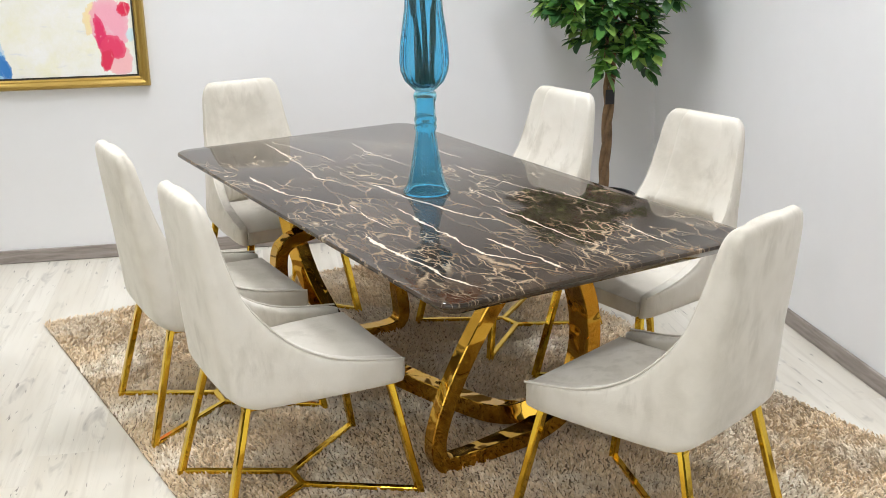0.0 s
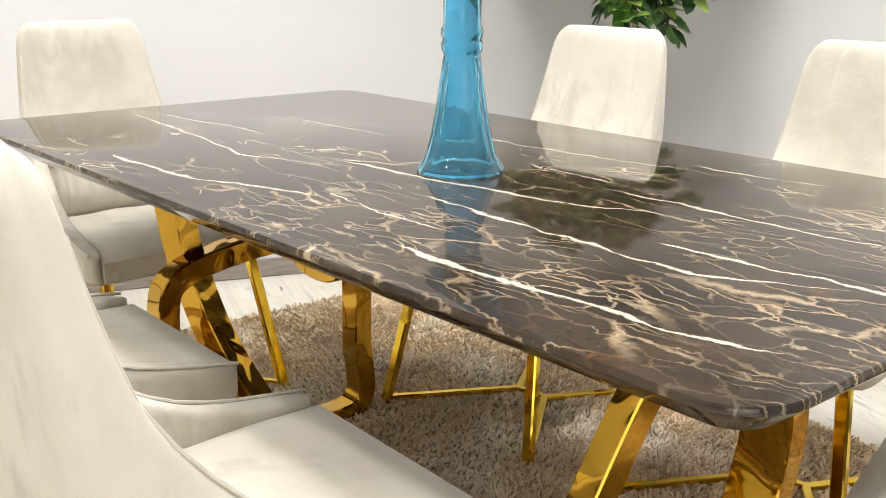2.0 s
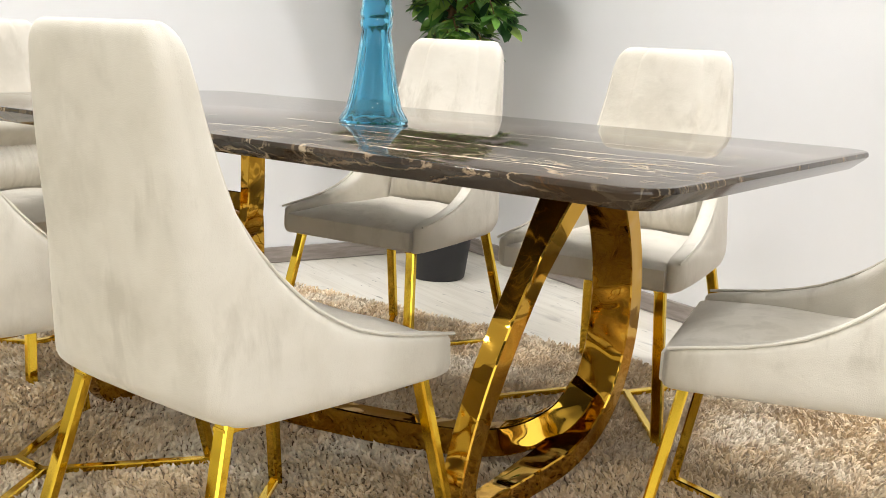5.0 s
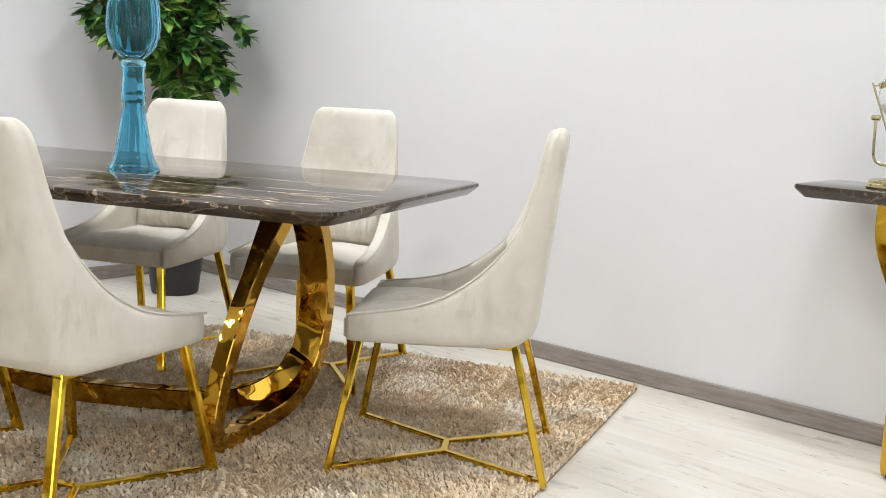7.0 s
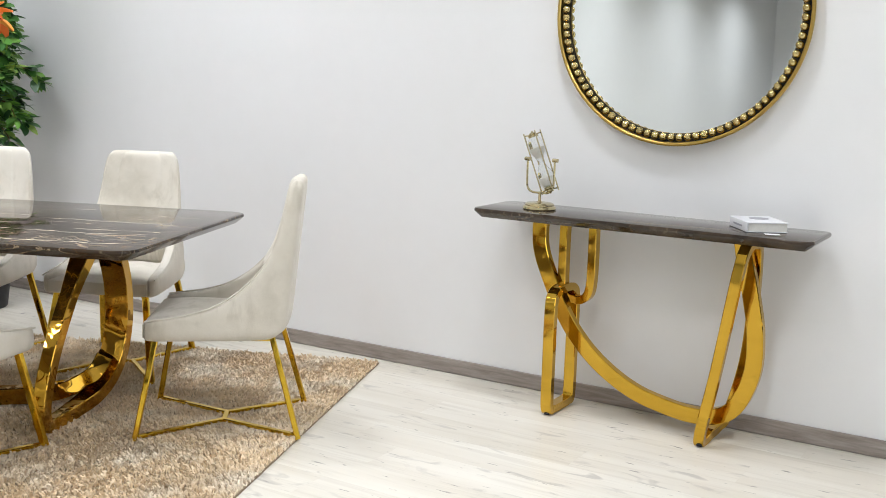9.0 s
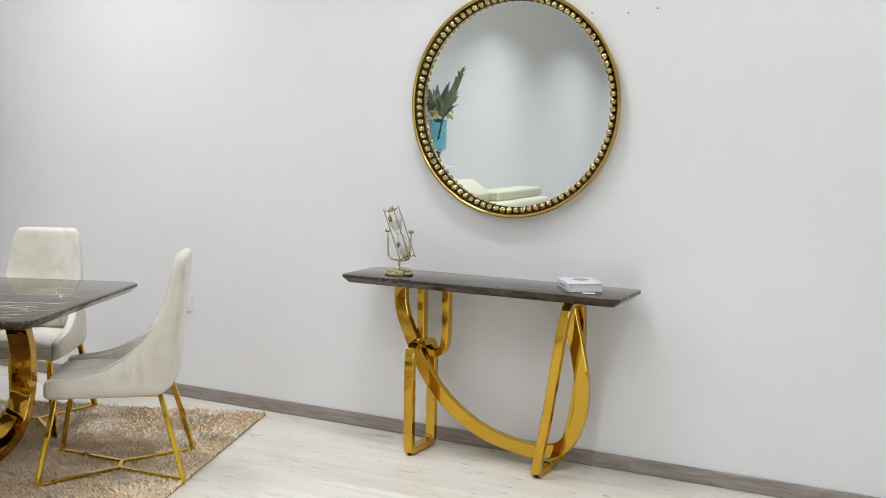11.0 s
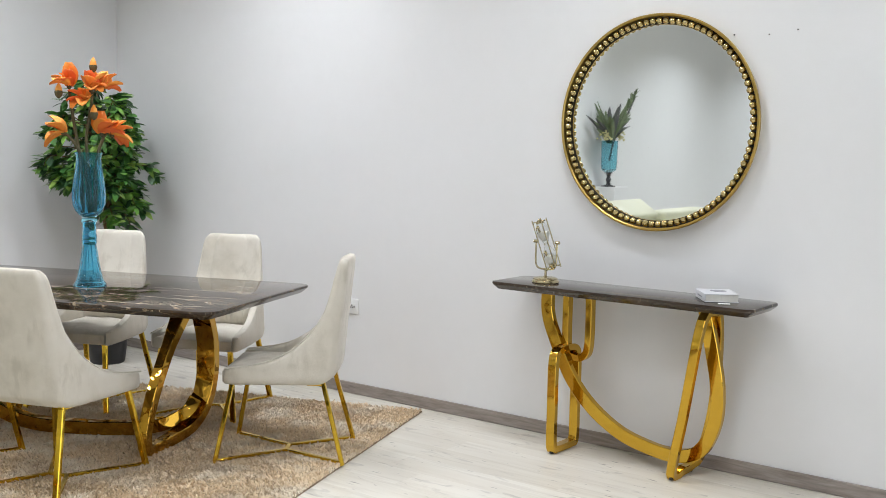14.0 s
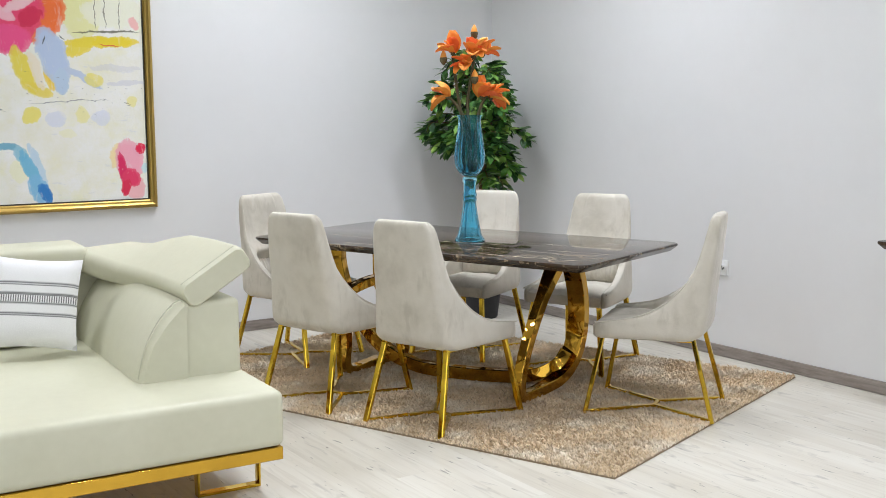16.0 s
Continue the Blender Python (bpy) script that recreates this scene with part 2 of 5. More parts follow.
def floor_mat():
    m, nt, b = nodes_of("whitewashed_oak_laminate")
    oi = nt.nodes.new("ShaderNodeObjectInfo")
    tc = nt.nodes.new("ShaderNodeTexCoord")
    off = nt.nodes.new("ShaderNodeVectorMath")
    off.operation = "ADD"
    nt.links.new(tc.outputs["Object"], off.inputs[0])
    nt.links.new(calc(nt, "MULTIPLY", oi.outputs["Random"], 57.0), off.inputs[1])
    v = off.outputs[0]

    def st(sx, sy):
        mp = nt.nodes.new("ShaderNodeMapping")
        mp.inputs["Scale"].default_value = (sx, sy, 1)
        nt.links.new(v, mp.inputs[0])
        return mp.outputs[0]
    g = noise_of(nt, st(34, 1.6), 1.0, 5, 0.6, 0.5)
    w = noise_of(nt, st(6, 0.9), 1.0, 3)
    knot = ramp(nt, noise_of(nt, st(16, 4.5), 1.0, 3, 0.5, 0.8), [(0.61, 0.0), (0.71, 1.0)])
    c = mixc(nt, ramp(nt, w, [(0.35, 0.0), (0.65, 1.0)]), (0.635, 0.59, 0.505), (0.73, 0.695, 0.62))
    c = mixc(nt, ramp(nt, g, [(0.36, 0.42), (0.5, 0.0)]), c, (0.52, 0.475, 0.40))
    fleck = ramp(nt, noise_of(nt, st(58, 11), 1.0, 2, 0.5, 0.5), [(0.69, 0.0), (0.75, 1.0)])
    c = mixc(nt, calc(nt, "MULTIPLY", fleck, 0.85), c, (0.13, 0.11, 0.09))
    c = mixc(nt, calc(nt, "MULTIPLY", knot, 0.5), c, (0.26, 0.235, 0.21))
    c = mixc(nt, 0.08, c, ramp(nt, oi.outputs["Random"], [(0.0, (0.50, 0.46, 0.38)), (1.0, (0.80, 0.79, 0.76))]))
    nt.links.new(c, b.inputs["Base Color"])
    nt.links.new(ramp(nt, g, [(0.3, 0.38), (0.7, 0.28)]), b.inputs["Roughness"])
    bump(nt, b, g, 0.05, 0.003)
    return m


FLOOR = floor_mat()


def board_mat():
    m, nt, b = nodes_of("grey_brown_skirting_wood")
    v = coords(nt, (6, 6, 60))
    g = noise_of(nt, v, 1.0, 5, 0.6, 0.4)
    nt.links.new(ramp(nt, g, [(0.3, (0.20, 0.165, 0.145)), (0.7, (0.36, 0.315, 0.285))]), b.inputs["Base Color"])
    b.inputs["Roughness"].default_value = 0.42
    bump(nt, b, g, 0.1, 0.003)
    return m


BOARD = board_mat()


def rug_mat():
    m, nt, b = nodes_of("beige_shag")
    tc = nt.nodes.new("ShaderNodeTexCoord")
    v = tc.outputs["Object"]
    geo = nt.nodes.new("ShaderNodeNewGeometry")
    n1 = noise_of(nt, v, 3.5, 3)
    c = ramp(nt, geo.outputs["Random Per Island"], [(0.0, (0.66, 0.495, 0.305)), (0.5, (0.82, 0.645, 0.43)), (1.0, (0.91, 0.76, 0.555))])
    c = mixc(nt, ramp(nt, n1, [(0.47, 0.0), (0.60, 0.75)]), c, (0.93, 0.865, 0.745))
    c = mixc(nt, ramp(nt, noise_of(nt, v, 2.1, 4), [(0.42, 0.6), (0.53, 0.0)]), c, (0.50, 0.37, 0.225))
    c = mixc(nt, ramp(nt, noise_of(nt, v, 42, 3, 0.6), [(0.34, 0.42), (0.47, 0.0)]), c, (0.44, 0.315, 0.18))
    nt.links.new(c, b.inputs["Base Color"])
    b.inputs["Roughness"].default_value = 0.9
    b.inputs["Sheen Weight"].default_value = 0.3
    return m


RUG = rug_mat()
RUG_BACK = simple("rug_backing", (0.26, 0.195, 0.125), (0.34, 0.26, 0.17), 40, 0.95)


def glass_mat(name, colour, ior=1.45, rough=0.02, body=1.0):
    m, nt, b = nodes_of(name)
    b.inputs["Base Color"].default_value = (*colour, 1)
    b.inputs["Transmission Weight"].default_value = body
    b.inputs["IOR"].default_value = ior
    b.inputs["Roughness"].default_value = rough
    v = coords(nt)
    bump(nt, b, noise_of(nt, v, 26, 2), 0.06, 0.004)
    return m


BLUE = glass_mat("turquoise_glass", (0.33, 0.76, 0.97), 1.34, 0.02, 0.97)
PALE_BLUE = glass_mat("pale_blue_glass", (0.50, 0.80, 0.88), 1.28)
CLEAR = glass_mat("clear_glass", (0.96, 0.97, 0.96), 1.2)


def mirror_mat():
    m, nt, b = nodes_of("mirror_silver")
    b.inputs["Base Color"].default_value = (0.90, 0.94, 0.925, 1)
    b.inputs["Metallic"].default_value = 1.0
    b.inputs["Roughness"].default_value = 0.015
    return m


MIRROR = mirror_mat()


def leaf_mat(name, stops, rough=0.38, mott=0.35):
    m, nt, b = nodes_of(name)
    geo = nt.nodes.new("ShaderNodeNewGeometry")
    c = ramp(nt, geo.outputs["Random Per Island"], stops)
    n = noise_of(nt, coords(nt), 40, 3)
    c = mixc(nt, calc(nt, "MULTIPLY", n, mott), c, (0.02, 0.05, 0.015))
    nt.links.new(c, b.inputs["Base Color"])
    b.inputs["Roughness"].default_value = rough
    b.inputs["Subsurface Weight"].default_value = 0.0
    return m


LEAF = leaf_mat("ficus_leaf", [(0.0, (0.012, 0.05, 0.014)), (0.25, (0.035, 0.12, 0.03)), (0.5, (0.09, 0.25, 0.045)), (0.8, (0.22, 0.44, 0.075)), (1.0, (0.40, 0.58, 0.12))])
PETAL = leaf_mat("orange_petal", [(0.0, (0.90, 0.14, 0.025)), (0.35, (0.94, 0.26, 0.03)), (0.7, (0.96, 0.38, 0.05)), (1.0, (0.97, 0.50, 0.12))], 0.6, 0.12)

# ---- mesh helpers ----


def mesh_ob(name, bm, material, smooth=True):
    bmesh.ops.recalc_face_normals(bm, faces=bm.faces)
    me = bpy.data.meshes.new(name)
    bm.to_mesh(me)
    bm.free()
    if material:
        me.materials.append(material)
    for p in me.polygons:
        p.use_smooth = smooth
    ob = new(name, me)
    if smooth:
        me.set_sharp_from_angle(angle=radians(38))
    return ob


def part(name, bm, material, parent, label="", smooth=True):
    ob = mesh_ob(name, bm, material, smooth)
    ob.parent = parent
    if label:
        ob["label"] = label
    return ob


def thing(name, m, label, category, group="", kind=""):
    ob = new(name)
    ob.empty_display_size = 0.1
    ob.matrix_world = m
    return tagged(ob, label, category, group, kind)


def box(bm, lo, hi, bev=0.0, seg=2, m=None):
    g = bmesh.ops.create_cube(bm, size=1.0)["verts"]
    for v in g:
        v.co = Vector([(a + b) / 2 + c * (b - a) for a, b, c in zip(lo, hi, v.co)])
    if bev:
        es = {e for v in g for e in v.link_edges}
        r = bmesh.ops.bevel(bm, geom=list(es), offset=bev, segments=seg, profile=0.5, affect="EDGES")
        g = list({v for f in r["faces"] for v in f.verts} | {v for v in g if v.is_valid})
    if m is not None:
        bmesh.ops.transform(bm, matrix=m, verts=g)
    return g


def boxed(lo, hi, bev=0.0, seg=2, m=None):
    bm = bmesh.new()
    box(bm, lo, hi, bev, seg, m)
    return bm


def lathe(bm, prof, seg=32, flute=0.0, nf=0, centre=(0, 0, 0), close=False):
    rings = []
    for r, z, *k in prof:
        amp = flute * (k[0] if k else 0)
        rings.append([bm.verts.new((centre[0] + (r + amp * math.cos(nf * a)) * math.cos(a), centre[1] + (r + amp * math.cos(nf * a)) * math.sin(a), centre[2] + z))
                      for a in (2 * math.pi * i / seg for i in range(seg))])
    pairs = list(zip(rings, rings[1:])) + ([(rings[-1], rings[0])] if close else [])
    for a, b in pairs:
        for i in range(seg):
            bm.faces.new((a[i], a[(i + 1) % seg], b[(i + 1) % seg], b[i]))
    if not close:
        for ring, p in ((rings[0], prof[0]), (rings[-1], prof[-1])):
            if p[0] > 1e-4:
                bm.faces.new(ring)
    return rings


def smooth_path(pts, n=8, closed=False):
    """Catmull-Rom through the points."""
    P = [Vector(p) for p in pts]
    out = []
    k = len(P)
    for i in range(k if closed else k - 1):
        a, b, c, d = (P[(i + j) % k] if closed else P[min(max(i + j, 0), k - 1)] for j in (-1, 0, 1, 2))
        for s in range(n):
            t = s / n
            out.append(0.5 * (2 * b + (c - a) * t + (2 * a - 5 * b + 4 * c - d) * t * t + (3 * b - a - 3 * c + d) * t ** 3))
    if not closed:
        out.append(P[-1])
    return out


def strap(bm, pts, axis, wide, thick, closed=False, bev=0.003):
    """A flat bar along the points: thick along the fixed axis, wide in the plane of the curve."""
    A = Vector(axis).normalized()
    k = len(pts)
    rings = []
    for i, p in enumerate(pts):
        a = pts[(i - 1) % k] if closed or i else p
        b = pts[(i + 1) % k] if closed or i < k - 1 else p
        T = (Vector(b) - Vector(a)).normalized()
        N = T.cross(A).normalized()
        w, t = wide / 2, (thick[i % len(thick)] if isinstance(thick, list) else thick) / 2
        e = bev
        prof = [(w - e, t), (-w + e, t), (-w, t - e), (-w, -t + e), (-w + e, -t), (w - e, -t), (w, -t + e), (w, t - e)]
        rings.append([bm.verts.new(Vector(p) + N * x + A * y) for x, y in prof])
    n = len(rings[0])
    for i in range(k if closed else k - 1):
        a, b = rings[i], rings[(i + 1) % k]
        for j in range(n):
            bm.faces.new((a[j], a[(j + 1) % n], b[(j + 1) % n], b[j]))
    if not closed:
        bm.faces.new(rings[0])
        bm.faces.new(rings[-1])


def tube(bm, pts, radii, seg=8, cap=True):
    rings = []
    up = Vector((0.13, 0.37, 0.92))
    for i, p in enumerate(pts):
        T = (Vector(pts[min(i + 1, len(pts) - 1)]) - Vector(pts[max(i - 1, 0)])).normalized()
        X = T.cross(up)
        X = X.normalized() if X.length > 1e-4 else Vector((1, 0, 0))
        Y = T.cross(X)
        r = radii[i] if isinstance(radii, (list, tuple)) else radii
        rings.append([bm.verts.new(Vector(p) + (X * math.cos(a) + Y * math.sin(a)) * r) for a in (2 * math.pi * j / seg for j in range(seg))])
    for a, b in zip(rings, rings[1:]):
        for j in range(seg):
            bm.faces.new((a[j], a[(j + 1) % seg], b[(j + 1) % seg], b[j]))
    if cap:
        bm.faces.new(rings[0])
        bm.faces.new(rings[-1])


def bar(bm, a, b, wide, thick, side):
    """A straight flat bar from a to b, wide along the side direction."""
    a, b = Vector(a), Vector(b)
    T = (b - a).normalized()
    S = Vector(side)
    S = (S - T * S.dot(T)).normalized()
    N = T.cross(S)
    e = min(wide, thick) * 0.18
    w, t = wide / 2, thick / 2
    prof = [(w - e, t), (-w + e, t), (-w, t - e), (-w, -t + e), (-w + e, -t), (w - e, -t), (w, -t + e), (w, t - e)]
    r = [[bm.verts.new(p + S * x + N * y) for x, y in prof] for p in (a, b)]
    for j in range(8):
        bm.faces.new((r[0][j], r[0][(j + 1) % 8], r[1][(j + 1) % 8], r[1][j]))
    bm.faces.new(r[0])
    bm.faces.new(r[1])


def round_rect(w, d, r, n=8):
    out = []
    for cx, cy, a0 in ((w / 2 - r, d / 2 - r, 0), (-w / 2 + r, d / 2 - r, 90), (-w / 2 + r, -d / 2 + r, 180), (w / 2 - r, -d / 2 + r, 270)):
        out += [(cx + r * math.cos(radians(a0 + 90 * i / n)), cy + r * math.sin(radians(a0 + 90 * i / n))) for i in range(n + 1)]
    return out


def slab(bm, w, d, layers, r):
    """Rounded plate: layers of (inset, z) from the bottom up."""
    rings = []
    for inset, z in layers:
        rings.append([bm.verts.new((x, y, z)) for x, y in round_rect(w - 2 * inset, d - 2 * inset, max(r - inset, 0.005))])
    n = len(rings[0])
    for a, b in zip(rings, rings[1:]):
        for j in range(n):
            bm.faces.new((a[j], a[(j + 1) % n], b[(j + 1) % n], b[j]))
    bm.faces.new(rings[0])
    bm.faces.new(rings[-1])


def lerp_at(table, x):
    for (x0, y0), (x1, y1) in zip(table, table[1:]):
        if x <= x1:
            t = (x - x0) / (x1 - x0)
            return y0 + (y1 - y0) * max(t, 0)
    return table[-1][1]


# ---- the room ----
def wall(name, lo, hi, label):
    ob = mesh_ob(name, boxed(lo, hi), WALL, False)
    ob.matrix_world = ROOM
    return tagged(ob, label, "wall", kind="structure")


wall("wall_east", (XR, YF - 0.15, 0), (XR + 0.15, YB + 0.15, H), "plain white painted wall behind the console table")
wall("wall_north", (XL, YB, 0), (XR, YB + 0.15, H), "plain white painted wall with a framed painting")
wall("wall_west", (XL - 0.15, YF - 0.15, 0), (XL, YB + 0.15, H), "plain white painted wall")
# closing wall out of view, coloured dark to deepen gold reflections and cut bounce
south = tagged(mesh_ob("unseen_wall_south", boxed((XL, YF - 0.15, 0), (XR, YF, H)), GREY_WALL, False), "unseen dark grey wall, added to give the gold dark reflections", "wall", kind="structure")
south.matrix_world = ROOM
top = tagged(mesh_ob("ceiling", boxed((XL - 0.15, YF - 0.15, H), (XR + 0.15, YB + 0.15, H + 0.15)), CEIL, False), "flat white painted ceiling", "ceiling", kind="structure")
top.matrix_world = ROOM


def skirting(name, lo, hi):
    ob = tagged(mesh_ob(name, boxed(lo, hi, 0.003, 1), BOARD), "grey-brown wood-grain skirting board", "baseboard", kind="structure")
    ob.matrix_world = ROOM


skirting("baseboard_east", (XR - 0.014, YF, 0.001), (XR, YB - 0.014, 0.068))
skirting("baseboard_north", (XL, YB - 0.014, 0.001), (XR, YB, 0.068))

# ---- dining chairs ----
SE = [(0.368, 0.262), (0.445, 0.262), (0.452, 0.215), (0.462, 0.14), (0.482, 0.05), (0.52, -0.03), (0.57, -0.095), (0.63, -0.15), (0.69, -0.19), (0.786, -0.222), (0.95, -0.258)]


def shell_mesh():
    """Upholstered shell: sections at rising heights, each a U open to the front."""
    bm = bmesh.new()
    hs = [0.368, 0.378, 0.405, 0.43, 0.445, 0.451, 0.457, 0.463, 0.47, 0.48, 0.492, 0.51, 0.53, 0.56, 0.594, 0.63, 0.658, 0.70, 0.75, 0.80, 0.85, 0.89, 0.92, 0.938, 0.947, 0.951]
    rings = []
    for h in hs:
        se = lerp_at(SE, h)
        so = -0.245 - 0.060 * (h - 0.40) / 0.55
        if h < 0.405:
            so += (0.405 - h) * 1.3
        k = max(h - 0.40, 0) / 0.55
        wr = 0.222 - 0.060 * k ** 1.1
        inset = 0.0
        if h > 0.89:
            inset = 0.030 * ((h - 0.89) / 0.061) ** 3
        if h < 0.375:
            inset = 0.012
        wr -= inset
        wf = wr + 0.036 * (se - so) / 0.54
        if h > 0.93:
            so += 0.014 * ((h - 0.93) / 0.021) ** 2
            se -= 0.014 * ((h - 0.93) / 0.021) ** 2
        th = 0.044 - 0.010 * k
        tb = 0.075 - 0.015 * k
        f = min(max((h - 0.585) / 0.04, 0), 1)
        tb = tb + (se - so - 0.001 - tb) * f * f * (3 - 2 * f)
        n, c = 5, 4
        out, inn = [], []
        r = min(0.05, (se - so) * 0.45)
        for i in range(n):                       # wing, front to rear corner
            t = i / n
            s = se + (so + r - se) * t
            w = wf + (wr - wf) * t
            puff = 0.006 * math.sin(math.pi * t)
            out.append((w + puff, s))
            inn.append((w - th, max(s, so + tb) if i else s))
        for i in range(c + 1):                   # rear corner
            a = radians(90 * i / c)
            out.append((wr - r + r * math.cos(a), so + r - r * math.sin(a)))
            inn.append((min(wr - th, wr - r + (r - 0.01) * math.cos(a)), so + tb + 0.012 * (1 - math.sin(a)) * (1 - f)))
        for x in (0.66, 0.33):
            out.append(((wr - r) * x, so - 0.004))
            inn.append(((wr - th) * x, so + tb + 0.012 * f * (1 - x * x)))
        m = len(inn) - 3
        for q in range(m + 1):
            tx = (wf - th) + ((wr - th) * 0.72 - (wf - th)) * q / m
            inn[q] = (inn[q][0] + (tx - inn[q][0]) * f, inn[q][1] + (so + tb - inn[q][1]) * f)
        half_o, half_i = out, inn
        loop = [(-w, s) for w, s in half_o] + [(0, so - 0.006)] + list(reversed(half_o))
        back = half_i + [(0, so + tb + 0.012 * f)] + [(-w, s) for w, s in reversed(half_i)]
        rings.append([bm.verts.new((w, s, h)) for w, s in loop + back])
    k = len(rings[0])
    for a, b in zip(rings, rings[1:]):
        for j in range(k):
            bm.faces.new((a[j], a[(j + 1) % k], b[(j + 1) % k], b[j]))
    half = k // 2
    for ring in (rings[0], rings[-1]):
        for j in range(half - 1):
            bm.faces.new((ring[j], ring[j + 1], ring[k - 2 - j], ring[k - 1 - j]))
    return bm


def section(h):
    """Half widths at the wing's front and the front edge's place at a height of the shell."""
    se, k = lerp_at(SE, h), max(h - 0.40, 0) / 0.55
    so = -0.245 - 0.060 * (h - 0.40) / 0.55
    wr = 0.222 - 0.060 * k ** 1.1
    if h > 0.89:
        wr -= 0.030 * ((h - 0.89) / 0.061) ** 3
    return wr + 0.036 * (se - so) / 0.54, se


def piping_mesh(sgn):
    """Thin welt along the outer edge of one arm and up the back."""
    bm = bmesh.new()
    pts = []
    for h in (0.446, 0.451, 0.457, 0.464, 0.475, 0.49, 0.51, 0.535, 0.56, 0.60, 0.64, 0.69, 0.75, 0.82, 0.87):
        w, se = section(h)
        pts.append(Vector((sgn * (w - 0.0025), se - 0.0035, h)))
    tube(bm, pts, 0.0032, 6)
    return bm


def seat_mesh():
    bm = bmesh.new()
    n = 14
    top = {}
    for lay, z0 in ((0, 0.374), (1, 0.380), (2, 0.428), (3, 0.447)):
        for i in range(n + 1):
            for j in range(n + 1):
                if lay < 3 and 0 < i < n and 0 < j < n:
                    continue
                u, v = i / n * 2 - 1, j / n * 2 - 1
                s = 0.03 + v * 0.236
                w = 0.190 + 0.028 * (v + 1) / 2
                ins = (0.006, 0.0, 0.0, 0.012)[lay]
                z = z0
                if lay == 3:
                    z += 0.014 * (1 - u ** 2) * (1 - v ** 2) - 0.012 * max(abs(u), abs(v)) ** 8 + 0.002 * math.sin(7 * u + 5 * v)
                top[lay, i, j] = bm.verts.new((u * (w - ins), s + (-ins * v), z))
    ring = [(i, 0) for i in range(n)] + [(n, j) for j in range(n)] + [(n - i, n) for i in range(n)] + [(0, n - j) for j in range(n)]
    for lay in range(3):
        for a, b in zip(ring, ring[1:] + ring[:1]):
            bm.faces.new((top[(lay, *a)], top[(lay, *b)], top[(lay + 1, *b)], top[(lay + 1, *a)]))
    for i in range(n):
        for j in range(n):
            bm.faces.new((top[3, i, j], top[3, i + 1, j], top[3, i + 1, j + 1], top[3, i, j + 1]))
    bm.faces.new([top[(0, *a)] for a in ring])
    return bm


def lumbar_mesh():
    """Gathered band across the lower inside back."""
    bm = bmesh.new()
    nx, nz = 96, 8
    rows = []
    for j in range(nz + 1):
        t = j / nz
        h = 0.452 + 0.148 * t
        k = (h - 0.40) / 0.55
        so = -0.245 - 0.060 * k + 0.075 - 0.015 * k
        row = []
        for i in range(nx + 1):
            u = i / nx * 2 - 1
            w = u * (0.172 - 0.02 * k)
            puff = 0.030 * math.sin(math.pi * min(t * 1.15, 1)) ** 0.7 * (1 - u ** 6)
            pleat = 0.0028 * math.sin(i * 2 * math.pi / 6 + 0.8 * math.sin(i * 0.7)) * (0.35 + 0.65 * t)
            row.append(bm.verts.new((w, so + 0.004 + puff + pleat, h)))
        rows.append(row)
    for a, b in zip(rows, rows[1:]):
        for i in range(nx):
            bm.faces.new((a[i], a[i + 1], b[i + 1], b[i]))
    back = [[bm.verts.new((v.co.x, v.co.y - 0.03, v.co.z)) for v in (r[0], r[-1])] for r in (rows[0], rows[-1])]
    bm.faces.new([*rows[0], back[0][1], back[0][0]])
    bm.faces.new([*rows[-1], back[1][1], back[1][0]])
    bm.faces.new((back[0][0], back[0][1], back[1][1], back[1][0]))
    bm.faces.new([r[0] for r in rows] + [back[1][0], back[0][0]])
    bm.faces.new([r[-1] for r in rows] + [back[1][1], back[0][1]])
    return bm


FEET = {"fl": (-0.245, 0.294), "fr": (0.245, 0.294), "bl": (-0.222, -0.294), "br": (0.222, -0.294)}
TOPS = {"fl": (-0.196, 0.222), "fr": (0.196, 0.222), "bl": (-0.180, -0.195), "br": (0.180, -0.195)}


def dining_chair(m, label):
    ch = thing("dining_chair", m, label, "chair", "chairs round the dining table")
    shell = part("upholstered_shell", shell_mesh(), VELVET, ch)
    shell.data.set_sharp_from_angle(angle=radians(180))
    sub = shell.modifiers.new("soft", "SUBSURF")
    sub.levels = sub.render_levels = 1
    for sgn in (-1, 1):
        part("edge_piping", piping_mesh(sgn), VELVET, ch, "thin velvet welt along the edge")
    part("seat_cushion", seat_mesh(), VELVET, ch)
    part("gathered_lumbar_panel", lumbar_mesh(), VELVET, ch, "pleated velvet band")
    for k in FEET:
        bm = bmesh.new()
        (x, y), (X, Y) = FEET[k], TOPS[k]
        bar(bm, (X, Y, 0.376), (x, y, 0.003), 0.028, 0.020, (1, 0, 0))
        part("leg", bm, GOLD_LEG, ch, "slim polished gold metal leg")
        bm = bmesh.new()
        bar(bm, (X, Y + (0.012 if Y > 0 else -0.012), 0.369), (X, Y - (0.075 if Y > 0 else -0.075), 0.369), 0.026, 0.010, (1, 0, 0))
        part("mounting_plate", bm, GOLD_LEG, ch)
    for sgn, a, b in ((-1, "fl", "bl"), (1, "fr", "br")):
        bm = bmesh.new()
        j = (sgn * 0.044, 0.0, 0.016)
        for k in (a, b):
            x, y = FEET[k]
            bar(bm, (x, y, 0.014), j, 0.013, 0.020, (0, 0, 1))
        part("stretcher", bm, GOLD_LEG, ch, "bent gold floor stretcher")
    bm = bmesh.new()
    bar(bm, (-0.048, 0, 0.016), (0.048, 0, 0.016), 0.013, 0.020, (0, 0, 1))
    part("cross_link", bm, GOLD_LEG, ch)
    return ch


